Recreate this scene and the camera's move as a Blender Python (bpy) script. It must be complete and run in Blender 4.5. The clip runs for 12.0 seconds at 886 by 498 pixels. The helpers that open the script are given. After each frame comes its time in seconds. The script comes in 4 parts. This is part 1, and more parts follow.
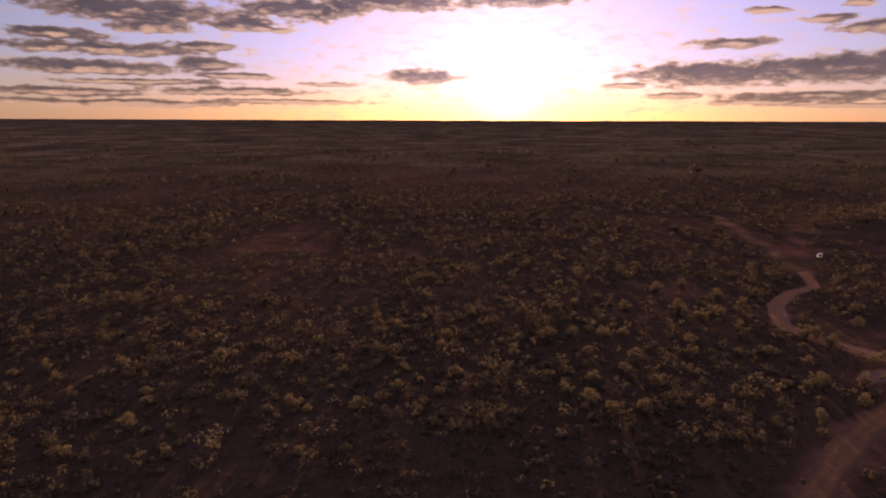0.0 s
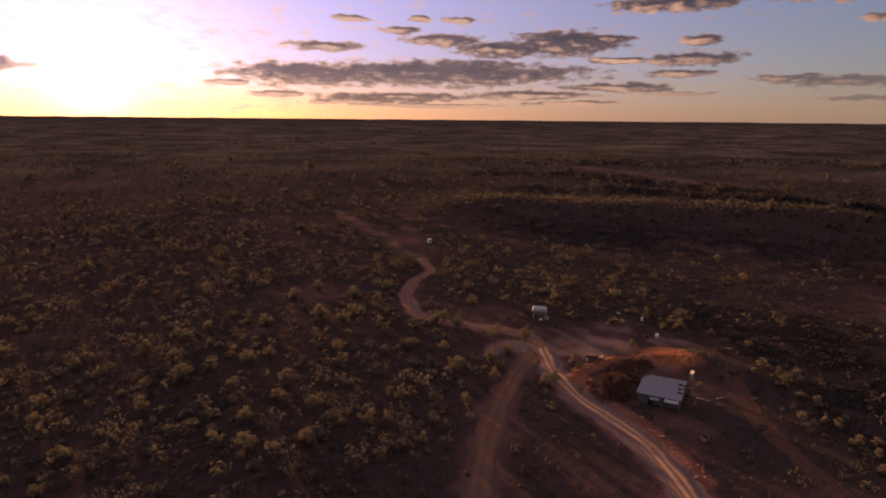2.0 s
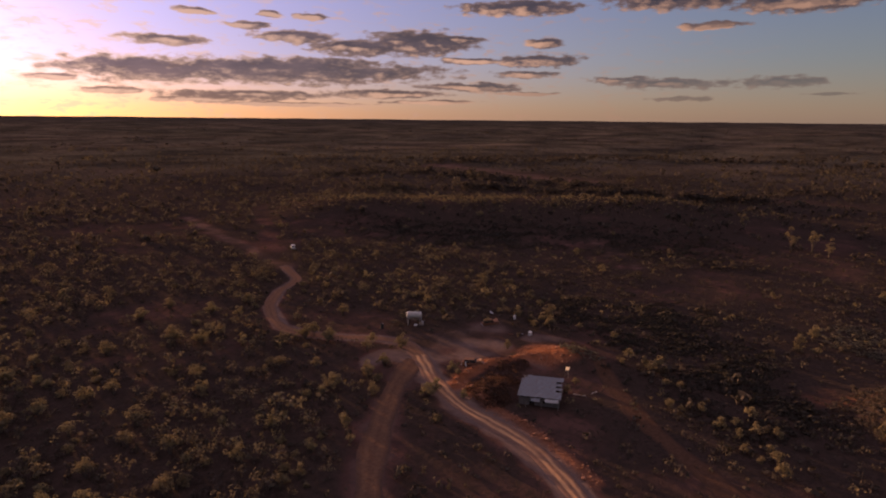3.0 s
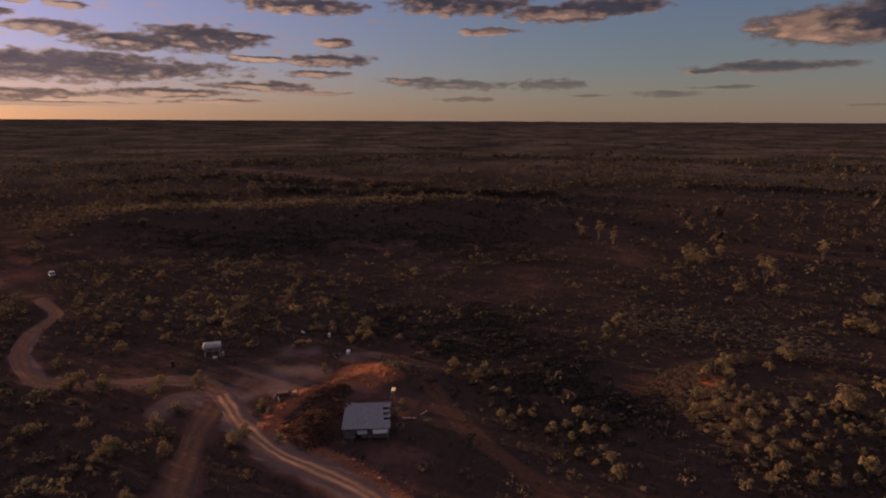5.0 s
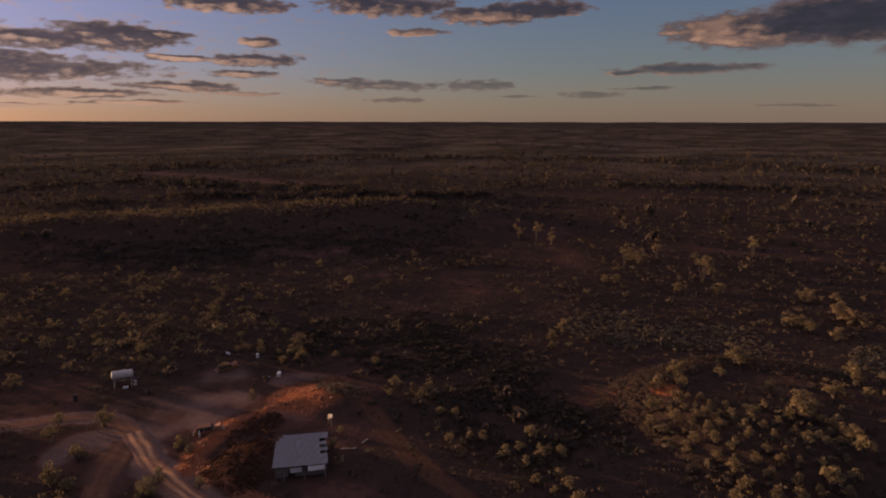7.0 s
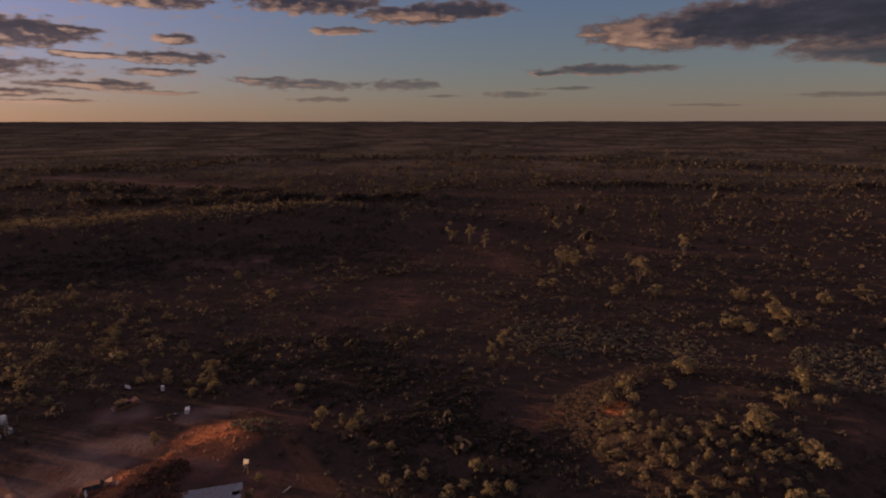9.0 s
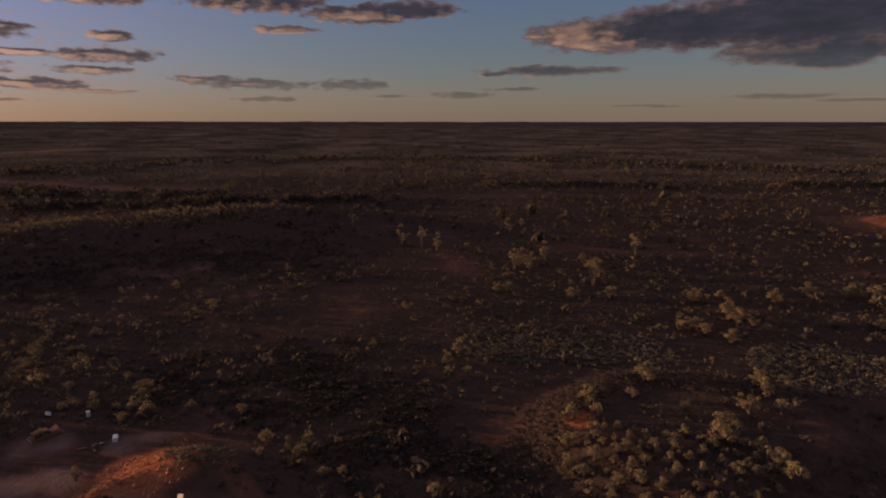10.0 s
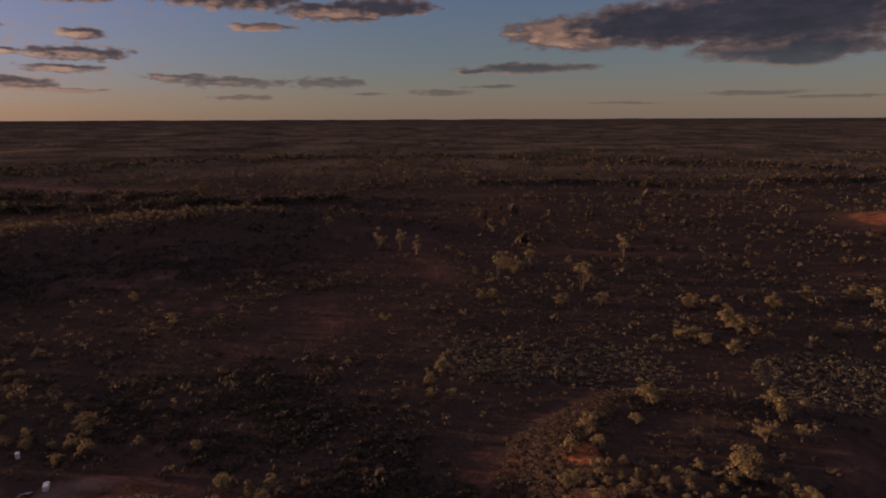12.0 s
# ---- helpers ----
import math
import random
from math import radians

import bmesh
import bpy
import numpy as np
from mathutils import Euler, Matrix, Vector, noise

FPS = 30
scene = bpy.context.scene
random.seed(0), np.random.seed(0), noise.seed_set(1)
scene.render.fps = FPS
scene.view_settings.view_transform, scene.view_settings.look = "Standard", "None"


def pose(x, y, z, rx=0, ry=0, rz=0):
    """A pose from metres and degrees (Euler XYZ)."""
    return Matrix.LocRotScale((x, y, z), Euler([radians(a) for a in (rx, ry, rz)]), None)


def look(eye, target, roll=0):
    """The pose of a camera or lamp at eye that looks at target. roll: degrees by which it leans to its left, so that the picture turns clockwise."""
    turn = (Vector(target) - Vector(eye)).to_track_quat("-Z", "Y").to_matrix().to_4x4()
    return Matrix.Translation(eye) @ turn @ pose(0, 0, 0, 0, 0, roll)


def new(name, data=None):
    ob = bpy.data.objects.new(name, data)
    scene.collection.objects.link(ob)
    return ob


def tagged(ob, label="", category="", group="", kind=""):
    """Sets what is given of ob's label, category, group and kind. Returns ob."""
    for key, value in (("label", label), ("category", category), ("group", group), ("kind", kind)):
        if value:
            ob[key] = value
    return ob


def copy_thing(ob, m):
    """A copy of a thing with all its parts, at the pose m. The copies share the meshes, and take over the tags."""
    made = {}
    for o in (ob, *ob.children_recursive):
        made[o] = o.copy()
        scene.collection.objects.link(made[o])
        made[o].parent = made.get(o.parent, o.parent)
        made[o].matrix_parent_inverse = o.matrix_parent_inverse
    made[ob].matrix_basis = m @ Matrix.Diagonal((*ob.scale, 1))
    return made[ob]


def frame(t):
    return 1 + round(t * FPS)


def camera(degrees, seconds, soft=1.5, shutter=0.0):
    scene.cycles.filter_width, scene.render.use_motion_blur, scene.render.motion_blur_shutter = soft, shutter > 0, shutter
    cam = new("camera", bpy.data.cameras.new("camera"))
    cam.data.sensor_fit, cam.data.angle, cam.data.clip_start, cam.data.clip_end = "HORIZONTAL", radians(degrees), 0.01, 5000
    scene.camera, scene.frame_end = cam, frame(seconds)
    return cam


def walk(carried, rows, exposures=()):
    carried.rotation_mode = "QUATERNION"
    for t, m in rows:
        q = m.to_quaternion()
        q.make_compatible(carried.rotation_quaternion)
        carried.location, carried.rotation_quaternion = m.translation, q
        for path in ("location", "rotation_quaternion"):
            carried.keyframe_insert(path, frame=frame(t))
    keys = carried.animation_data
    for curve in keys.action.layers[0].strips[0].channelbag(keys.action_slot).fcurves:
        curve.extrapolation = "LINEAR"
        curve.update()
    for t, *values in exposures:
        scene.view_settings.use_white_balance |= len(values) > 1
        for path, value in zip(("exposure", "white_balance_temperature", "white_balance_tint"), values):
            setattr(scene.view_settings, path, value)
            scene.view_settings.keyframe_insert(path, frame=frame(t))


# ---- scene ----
cam = camera(71.0, 12.0, soft=2.0)
PATH = [
    (0, (-20.46, -27.47, 49.66), (-6.83, 69.49, 29.35), 0.19),
    (0.5, (-19.36, -24.56, 49.72), (0.49, 71.30, 29.33), 0.24),
    (1, (-18.55, -21.02, 49.92), (21.18, 68.44, 29.45), 0.31),
    (1.5, (-17.74, -17.13, 49.97), (37.85, 63.44, 29.52), 0.44),
    (2, (-16.66, -13.63, 50.04), (49.42, 58.59, 29.63), 0.55),
    (2.5, (-14.99, -10.61, 50.13), (59.11, 53.36, 29.71), 0.53),
    (3, (-12.99, -8.00, 50.29), (67.48, 47.75, 29.89), 0.56),
    (3.5, (-10.57, -5.51, 50.33), (75.02, 42.03, 29.96), 0.58),
    (5.5, (0.00, 0.00, 50.00), (95.07, 23.56, 29.84), 0.23),
    (6, (1.87, 0.94, 50.00), (97.59, 21.72, 29.88), 0.25),
    (6.5, (3.98, 1.71, 49.90), (100.09, 20.63, 29.82), 0.14),
    (7, (6.16, 2.25, 49.95), (102.57, 19.62, 29.87), 0.10),
    (9, (17.47, 4.16, 49.88), (115.22, 10.36, 29.74), -0.05),
    (9.5, (20.56, 4.57, 49.82), (118.50, 6.37, 29.69), -0.01),
    (10, (23.73, 4.83, 49.70), (121.67, 3.08, 29.60), 0.04),
    (10.5, (27.00, 4.87, 49.70), (124.88, 1.33, 29.53), -0.05),
    (11, (30.24, 4.93, 49.71), (128.05, 0.23, 29.40), -0.09),
    (11.5, (33.30, 4.82, 49.59), (131.07, -0.14, 29.20), -0.23),
    (12, (35.83, 4.69, 49.47), (133.59, -0.33, 29.01), -0.23),
]
walk(cam, [(t, look(eye, target, roll)) for t, eye, target, roll in PATH],
     [(0, 1.0, 7300, 40), (2.0, 1.0, 7300, 40), (4.5, 0.7, 6900, 34), (7.0, 0.6, 6850, 33), (12.0, 0.5, 6750, 32)])

# ---- light: low evening sun, broken cloud ----
SUN_AZ, SUN_EL = 13.6, 3.8          # degrees clockwise from +y, degrees above the horizon
SKY_STRENGTH = 0.05

sun_dir = Vector((math.sin(radians(SUN_AZ)) * math.cos(radians(SUN_EL)), math.cos(radians(SUN_AZ)) * math.cos(radians(SUN_EL)), math.sin(radians(SUN_EL))))
sun_data = bpy.data.lights.new("sun", "SUN")
sun_data.energy, sun_data.angle, sun_data.color = 5.0, radians(0.9), (1.0, 0.66, 0.34)
sun = new("sun", sun_data)
sun.matrix_world = look(sun_dir * 100, (0, 0, 0))

# clouds: azimuth, elevation, half width, half height, in degrees
CLOUDS_NORTH = [
    (-17.3, 8.4, 7.2, 0.92), (-23.0, 6.3, 3.6, 0.41), (-16.2, 7.3, 3.6, 0.51), (-9.1, 7.8, 3.1, 0.62), (-4.5, 9.1, 5.6, 0.92),
    (3.1, 9.8, 7.7, 0.72), (13.9, 10.1, 5.6, 0.62), (-6.9, 7.4, 1.5, 0.31), (-19.5, 5.4, 7.7, 0.51), (-12.7, 5.8, 3.1, 0.41),
    (-20.4, 4.0, 7.2, 0.51), (-12.4, 4.5, 2.6, 0.51), (-9.8, 3.6, 3.6, 0.26), (-16.6, 3.0, 6.2, 0.26), (-22.4, 2.1, 5.6, 0.36),
    (-9.9, 2.4, 6.7, 0.36), (-2.0, 3.1, 2.6, 0.21), (5.9, 3.8, 3.3, 0.62), (-18.0, 1.3, 9.2, 0.31), (-6.3, 1.5, 7.7, 0.26)]
CLOUDS_NORTH_EAST = [
    (23.7, 3.0, 2.1, 0.26), (32.2, 6.1, 3.1, 0.46), (34.1, 8.5, 1.5, 0.26), (40.3, 8.6, 1.0, 0.26), (30.6, 3.8, 6.7, 1.03),
    (41.3, 4.0, 13.3, 1.03), (42.4, 6.8, 3.1, 0.56), (47.4, 6.0, 3.8, 0.72), (52.7, 6.5, 4.6, 1.03), (56.1, 6.8, 2.6, 0.41),
    (57.6, 5.1, 3.1, 0.26), (64.1, 6.5, 1.8, 0.41), (63.6, 5.1, 3.6, 0.51), (62.6, 3.9, 2.6, 0.31), (37.7, 1.9, 6.7, 0.41),
    (57.6, 2.8, 4.1, 0.41), (49.6, 2.2, 5.1, 0.36), (62.6, 2.3, 2.6, 0.15), (27.9, 2.1, 2.3, 0.31), (35.1, 1.5, 5.1, 0.26),
    (42.0, 1.2, 6.2, 0.21), (54.1, 1.5, 3.6, 0.21), (38.5, 7.6, 1.6, 0.36), (43.8, 8.5, 1.3, 0.31)]
CLOUDS_EAST = [
    (61.8, 9.4, 5.1, 0.61), (74.8, 9.8, 5.6, 0.82), (84.2, 9.0, 5.0, 0.72), (87.5, 9.4, 4.6, 0.72), (77.5, 7.6, 2.3, 0.31),
    (105.5, 7.2, 6.6, 1.35), (111.9, 7.6, 8.2, 1.75), (120.5, 8.0, 10.0, 2.7), (121.0, 5.3, 6.6, 0.95), (121.7, 4.5, 3.1, 0.51)]
# thin, broken cloud low in the east
CLOUDS_THIN = [
    (70.5, 3.5, 3.6, 0.42), (74.5, 3.1, 5.6, 0.52), (82.8, 3.2, 4.1, 0.56), (75.4, 1.9, 3.3, 0.30), (92.9, 2.4, 3.2, 0.34), (97.5, 2.8, 3.2, 0.18),
    (100.3, 4.3, 7.4, 0.58), (95.5, 4.1, 2.2, 0.30), (119.3, 2.0, 5.2, 0.28), (109.0, 1.3, 4.0, 0.14), (124.5, 1.6, 4.0, 0.16), (86.5, 2.2, 3.0, 0.14)]


class Nodes:
    """Short hand for node trees."""

    def __init__(self, tree):
        self.tree = tree

    def add(self, kind, _out=0, **ins):
        n = self.tree.nodes.new(kind)
        for key, value in ins.items():
            sock = n.inputs[int(key[1:])] if key[0] == "i" and key[1:].isdigit() else n.inputs[key.replace("_", " ")]
            if isinstance(value, bpy.types.NodeSocket):
                self.tree.links.new(value, sock)
            else:
                sock.default_value = value
        return n.outputs[_out]

    def math(self, op, a, b=0.0, clamp=False):
        n = self.tree.nodes.new("ShaderNodeMath")
        n.operation, n.use_clamp = op, clamp
        for sock, value in zip(n.inputs, (a, b)):
            if isinstance(value, bpy.types.NodeSocket):
                self.tree.links.new(value, sock)
            else:
                sock.default_value = value
        return n.outputs[0]

    def step(self, v, lo, hi):
        out = self.add("ShaderNodeMapRange", Value=v, From_Min=lo, From_Max=hi)
        out.node.interpolation_type = "SMOOTHSTEP"
        return out

    def vmath(self, op, a, b=(0, 0, 0), c=None, out=0):
        n = self.tree.nodes.new("ShaderNodeVectorMath")
        n.operation = op
        for sock, value in zip(n.inputs, (a, b, c)):
            if value is None:
                continue
            if isinstance(value, bpy.types.NodeSocket):
                self.tree.links.new(value, sock)
            else:
                sock.default_value = value
        return n.outputs[out]

    def mix(self, f, a, b, blend="MIX"):
        n = self.tree.nodes.new("ShaderNodeMix")
        n.data_type, n.blend_type = "RGBA", blend
        for sock, value in zip((n.inputs[0], n.inputs[6], n.inputs[7]), (f, a, b)):
            if isinstance(value, bpy.types.NodeSocket):
                self.tree.links.new(value, sock)
            else:
                sock.default_value = value if sock.type == "VALUE" else (*value[:3], 1.0)
        return n.outputs[2]

    def noise(self, vec, scale, detail=4.0, rough=0.55, out=0):
        return self.add("ShaderNodeTexNoise", out, Vector=vec, Scale=scale, Detail=detail, Roughness=rough)


def build_world():
    world = bpy.data.worlds.new("evening_sky")
    scene.world = world
    world.use_nodes = True
    tree = world.node_tree
    tree.nodes.clear()
    n = Nodes(tree)
    ray = n.add("ShaderNodeTexCoord", 0)
    air = tree.nodes.new("ShaderNodeTexSky")
    air.sky_type, air.sun_disc, air.sun_elevation, air.sun_rotation = "NISHITA", False, radians(SUN_EL), radians(SUN_AZ)
    air.altitude, air.air_density, air.dust_density, air.ozone_density = 200.0, 1.0, 0.6, 2.5
    sky = n.mix(1.0, air.outputs[0], (SKY_STRENGTH * 1.0,) * 3, "MULTIPLY")
    xyz = tree.nodes.new("ShaderNodeSeparateXYZ")
    tree.links.new(ray, xyz.inputs[0])
    az = n.math("MULTIPLY", n.math("ARCTAN2", xyz.outputs[0], xyz.outputs[1]), 180 / math.pi)
    el = n.math("MULTIPLY", n.math("ARCSINE", xyz.outputs[2]), 180 / math.pi)
    p = n.add("ShaderNodeCombineXYZ", X=az, Y=el)
    # thickness of cloud at a place in the sky, and the same a little nearer to the sun
    field = bpy.data.node_groups.new("cloud_field", "ShaderNodeTree")
    field.interface.new_socket("place", in_out="INPUT", socket_type="NodeSocketVector")
    field.interface.new_socket("body", in_out="OUTPUT", socket_type="NodeSocketFloat")
    g = Nodes(field)
    place = field.nodes.new("NodeGroupInput").outputs[0]
    warp = g.vmath("SUBTRACT", g.noise(g.vmath("MULTIPLY", place, (0.25, 1.0, 0)), 1.0, 3, 0.6, 1), (0.5, 0.5, 0.5))
    q = g.vmath("ADD", place, g.vmath("MULTIPLY", warp, (2.6, 0.6, 0)))
    near = None
    for a, e, w, h in CLOUDS_NORTH + CLOUDS_NORTH_EAST + CLOUDS_EAST:
        d = g.vmath("LENGTH", g.vmath("MULTIPLY_ADD", q, (1 / w, 1 / h, 0), (-a / w, -e / h, 0)), out=1)
        near = d if near is None else g.math("MINIMUM", near, d)
    for a, e, w, h in CLOUDS_THIN:
        d = g.vmath("LENGTH", g.vmath("MULTIPLY_ADD", q, (1 / w, 1 / h, 0), (-a / w, -e / h, 0)), out=1)
        near = g.math("MINIMUM", near, g.math("ADD", d, 0.30))
    fine = g.noise(g.vmath("MULTIPLY", place, (0.42, 1.0, 0)), 1.7, 7, 0.54)
    body = g.math("ADD", g.math("SUBTRACT", 1.25, near), g.math("MULTIPLY", g.math("SUBTRACT", fine, 0.5), g.math("SUBTRACT", 1.8, g.math("MULTIPLY", g.step(g.vmath("DOT_PRODUCT", place, (1, 0, 0), out=1), 85, 105), 0.7))))
    field.links.new(body, field.nodes.new("NodeGroupOutput").inputs[0])

    def cloud_at(where):
        node = tree.nodes.new("ShaderNodeGroup")
        node.node_tree = field
        tree.links.new(where, node.inputs[0])
        return node.outputs[0]

    toward = n.math("MAXIMUM", n.vmath("DOT_PRODUCT", ray, tuple(sun_dir), out=1), 0.0)
    body = cloud_at(p)
    lean = n.math("MAXIMUM", n.math("MINIMUM", n.math("MULTIPLY", n.math("SUBTRACT", SUN_AZ, az), 0.06), 1.7), -1.7)
    toward_sun = n.vmath("ADD", p, n.add("ShaderNodeCombineXYZ", X=n.math("MULTIPLY", lean, 0.5), Y=-0.32))
    lit = n.math("MULTIPLY", n.step(n.math("SUBTRACT", body, cloud_at(toward_sun)), 0.06, 1.05), n.math("MAXIMUM", n.step(el, 1.5, 4.5), n.step(toward, 0.35, 0.85)))
    # deep in a cloud away from the sun only the end that faces the sun is lit
    faces = n.math("SUBTRACT", 1.0, n.step(cloud_at(n.vmath("ADD", p, (-8.0, -0.5, 0))), -0.5, 0.15))
    faces = n.math("MULTIPLY", n.math("MULTIPLY", faces, n.step(body, 0.1, 0.6)), n.math("MULTIPLY", n.step(el, 5.0, 6.0), n.math("SUBTRACT", 0.95, n.math("MULTIPLY", n.step(toward, 0.25, 0.6), 0.95))))
    inner = n.math("MULTIPLY", n.step(body, 0.2, 0.75), n.math("SUBTRACT", 1.0, n.step(toward, 0.2, 0.6)))
    lit = n.math("MAXIMUM", n.math("MULTIPLY", lit, n.math("SUBTRACT", 1.0, inner)), n.math("MULTIPLY", faces, n.math("ADD", 0.55, lit, True)))
    lit = n.math("MULTIPLY", lit, n.math("SUBTRACT", 1.0, n.math("MULTIPLY", n.step(toward, 0.72, 0.92), 0.45)))
    cover = n.step(body, 0.0, 0.40)
    q = n.vmath("ADD", p, n.vmath("MULTIPLY", n.vmath("SUBTRACT", n.noise(n.vmath("MULTIPLY", p, (0.25, 1.0, 0)), 1.1, 3, 0.6, 1), (0.5, 0.5, 0.5)), (3.0, 0.7, 0)))
    # haze: clear blue above, warm towards the horizon, lavender and gold round the sun
    wide = n.math("POWER", toward, 14.0)
    mid = n.math("POWER", toward, 110.0)
    tight = n.math("POWER", toward, 1300.0)
    low, high = n.step(el, 0.0, 5.5), n.step(el, 3.0, 12.0)
    haze = n.mix(high, n.mix(low, (0.128, 0.116, 0.098), (0.086, 0.116, 0.122)), (0.058, 0.098, 0.156))
    shine = n.mix(low, (0.40, 0.185, 0.070), (0.13, 0.14, 0.38))
    haze = n.mix(n.step(el, 13.0, 40.0), haze, (0.265, 0.240, 0.285))
    haze = n.mix(1.0, haze, n.mix(wide, (0, 0, 0), shine), "ADD")
    haze = n.mix(1.0, haze, n.mix(n.math("MULTIPLY", n.math("POWER", toward, 3.0), n.math("SUBTRACT", 1.0, low)), (0, 0, 0), (0.140, 0.066, 0.052)), "ADD")
    haze = n.mix(1.0, haze, n.mix(n.math("MULTIPLY", n.math("POWER", toward, 3.0), low), (0, 0, 0), (0.17, 0.135, 0.32)), "ADD")
    sky = n.mix(1.0, sky, haze, "ADD")
    rim = n.mix(n.math("POWER", toward, 6.0), (0.38, 0.245, 0.155), (1.0, 0.74, 0.50))
    grey = n.mix(n.math("POWER", toward, 3.0), (0.030, 0.032, 0.042), (0.090, 0.072, 0.068))
    grey = n.mix(1.0, grey, n.mix(n.step(n.noise(n.vmath("MULTIPLY", p, (0.3, 1.0, 0)), 0.9, 5, 0.6), 0.3, 0.7), (0.72, 0.72, 0.74), (1.28, 1.20, 1.18)), "MULTIPLY")
    edge = n.math("MULTIPLY", n.math("SUBTRACT", 1.0, n.step(body, 0.1, 0.7)), n.math("ADD", 0.25, n.math("MULTIPLY", wide, 0.6)))
    cloud = n.mix(n.math("MAXIMUM", lit, edge), grey, rim)
    cloud = n.mix(n.math("MULTIPLY", n.math("SUBTRACT", 1.0, n.step(el, 1.0, 6.5)), n.math("SUBTRACT", 0.62, n.math("MULTIPLY", n.step(toward, 0.3, 0.8), 0.55))), cloud, sky)
    # thin broken streaks, thickest on the sun's side
    thin = n.noise(n.vmath("MULTIPLY", q, (0.34, 1.0, 0)), 1.5, 7, 0.62)
    wisp = n.math("MULTIPLY", n.step(n.math("ADD", thin, n.math("MULTIPLY", wide, 0.07)), 0.52, 0.70), n.math("MULTIPLY", n.math("MULTIPLY", n.math("SUBTRACT", 1.0, n.step(el, 7.0, 14.0)), n.step(toward, 0.25, 0.85)), 0.62))
    sky = n.mix(wisp, sky, n.mix(0.25, rim, grey))
    seen = n.mix(n.math("MULTIPLY", cover, 0.93), sky, cloud)
    glow = n.mix(1.0, n.mix(mid, (0, 0, 0), (0.13, 0.11, 0.14)), n.mix(tight, (0, 0, 0), (3.0, 2.3, 1.9)), "ADD")
    seen = n.mix(1.0, seen, glow, "ADD")
    back = n.add("ShaderNodeBackground", Color=seen, Strength=0.66)
    tree.links.new(back, tree.nodes.new("ShaderNodeOutputWorld").inputs[0])


build_world()


# ---- materials ----
def material(name):
    m = bpy.data.materials.new(name)
    m.use_nodes = True
    m.node_tree.nodes.clear()
    return m, Nodes(m.node_tree)


def finish(m, n, shader):
    out = m.node_tree.nodes.new("ShaderNodeOutputMaterial")
    m.node_tree.links.new(shader, out.inputs[0])
    return m


def bump(n, height, strength, distance):
    return n.add("ShaderNodeBump", Strength=strength, Distance=distance, Height=height)


def surface(name, a, b, scale, rough=0.8, metal=0.0, fine=None, bump_by=0.0, stain=None):
    """Two colours mixed by a coarse and a fine noise; stain: (colour, scale, amount)."""
    m, n = material(name)
    co = n.add("ShaderNodeTexCoord", 3)
    f = n.step(n.noise(co, scale, 5, 0.6), 0.3, 0.7)
    col = n.mix(f, a, b)
    g = n.noise(co, fine or scale * 12, 3, 0.6)
    col = n.mix(n.math("MULTIPLY", n.math("SUBTRACT", g, 0.35, True), 0.9), col, tuple(c * 0.45 for c in a))
    if stain:
        s = n.step(n.noise(co, stain[1], 4, 0.65), 0.5, 0.62)
        col = n.mix(n.math("MULTIPLY", s, stain[2]), col, stain[0])
    ins = dict(Base_Color=col, Roughness=rough, Metallic=metal)
    if bump_by:
        ins["Normal"] = bump(n, g, 0.6, bump_by)
    return finish(m, n, n.add("ShaderNodeBsdfPrincipled", **ins))


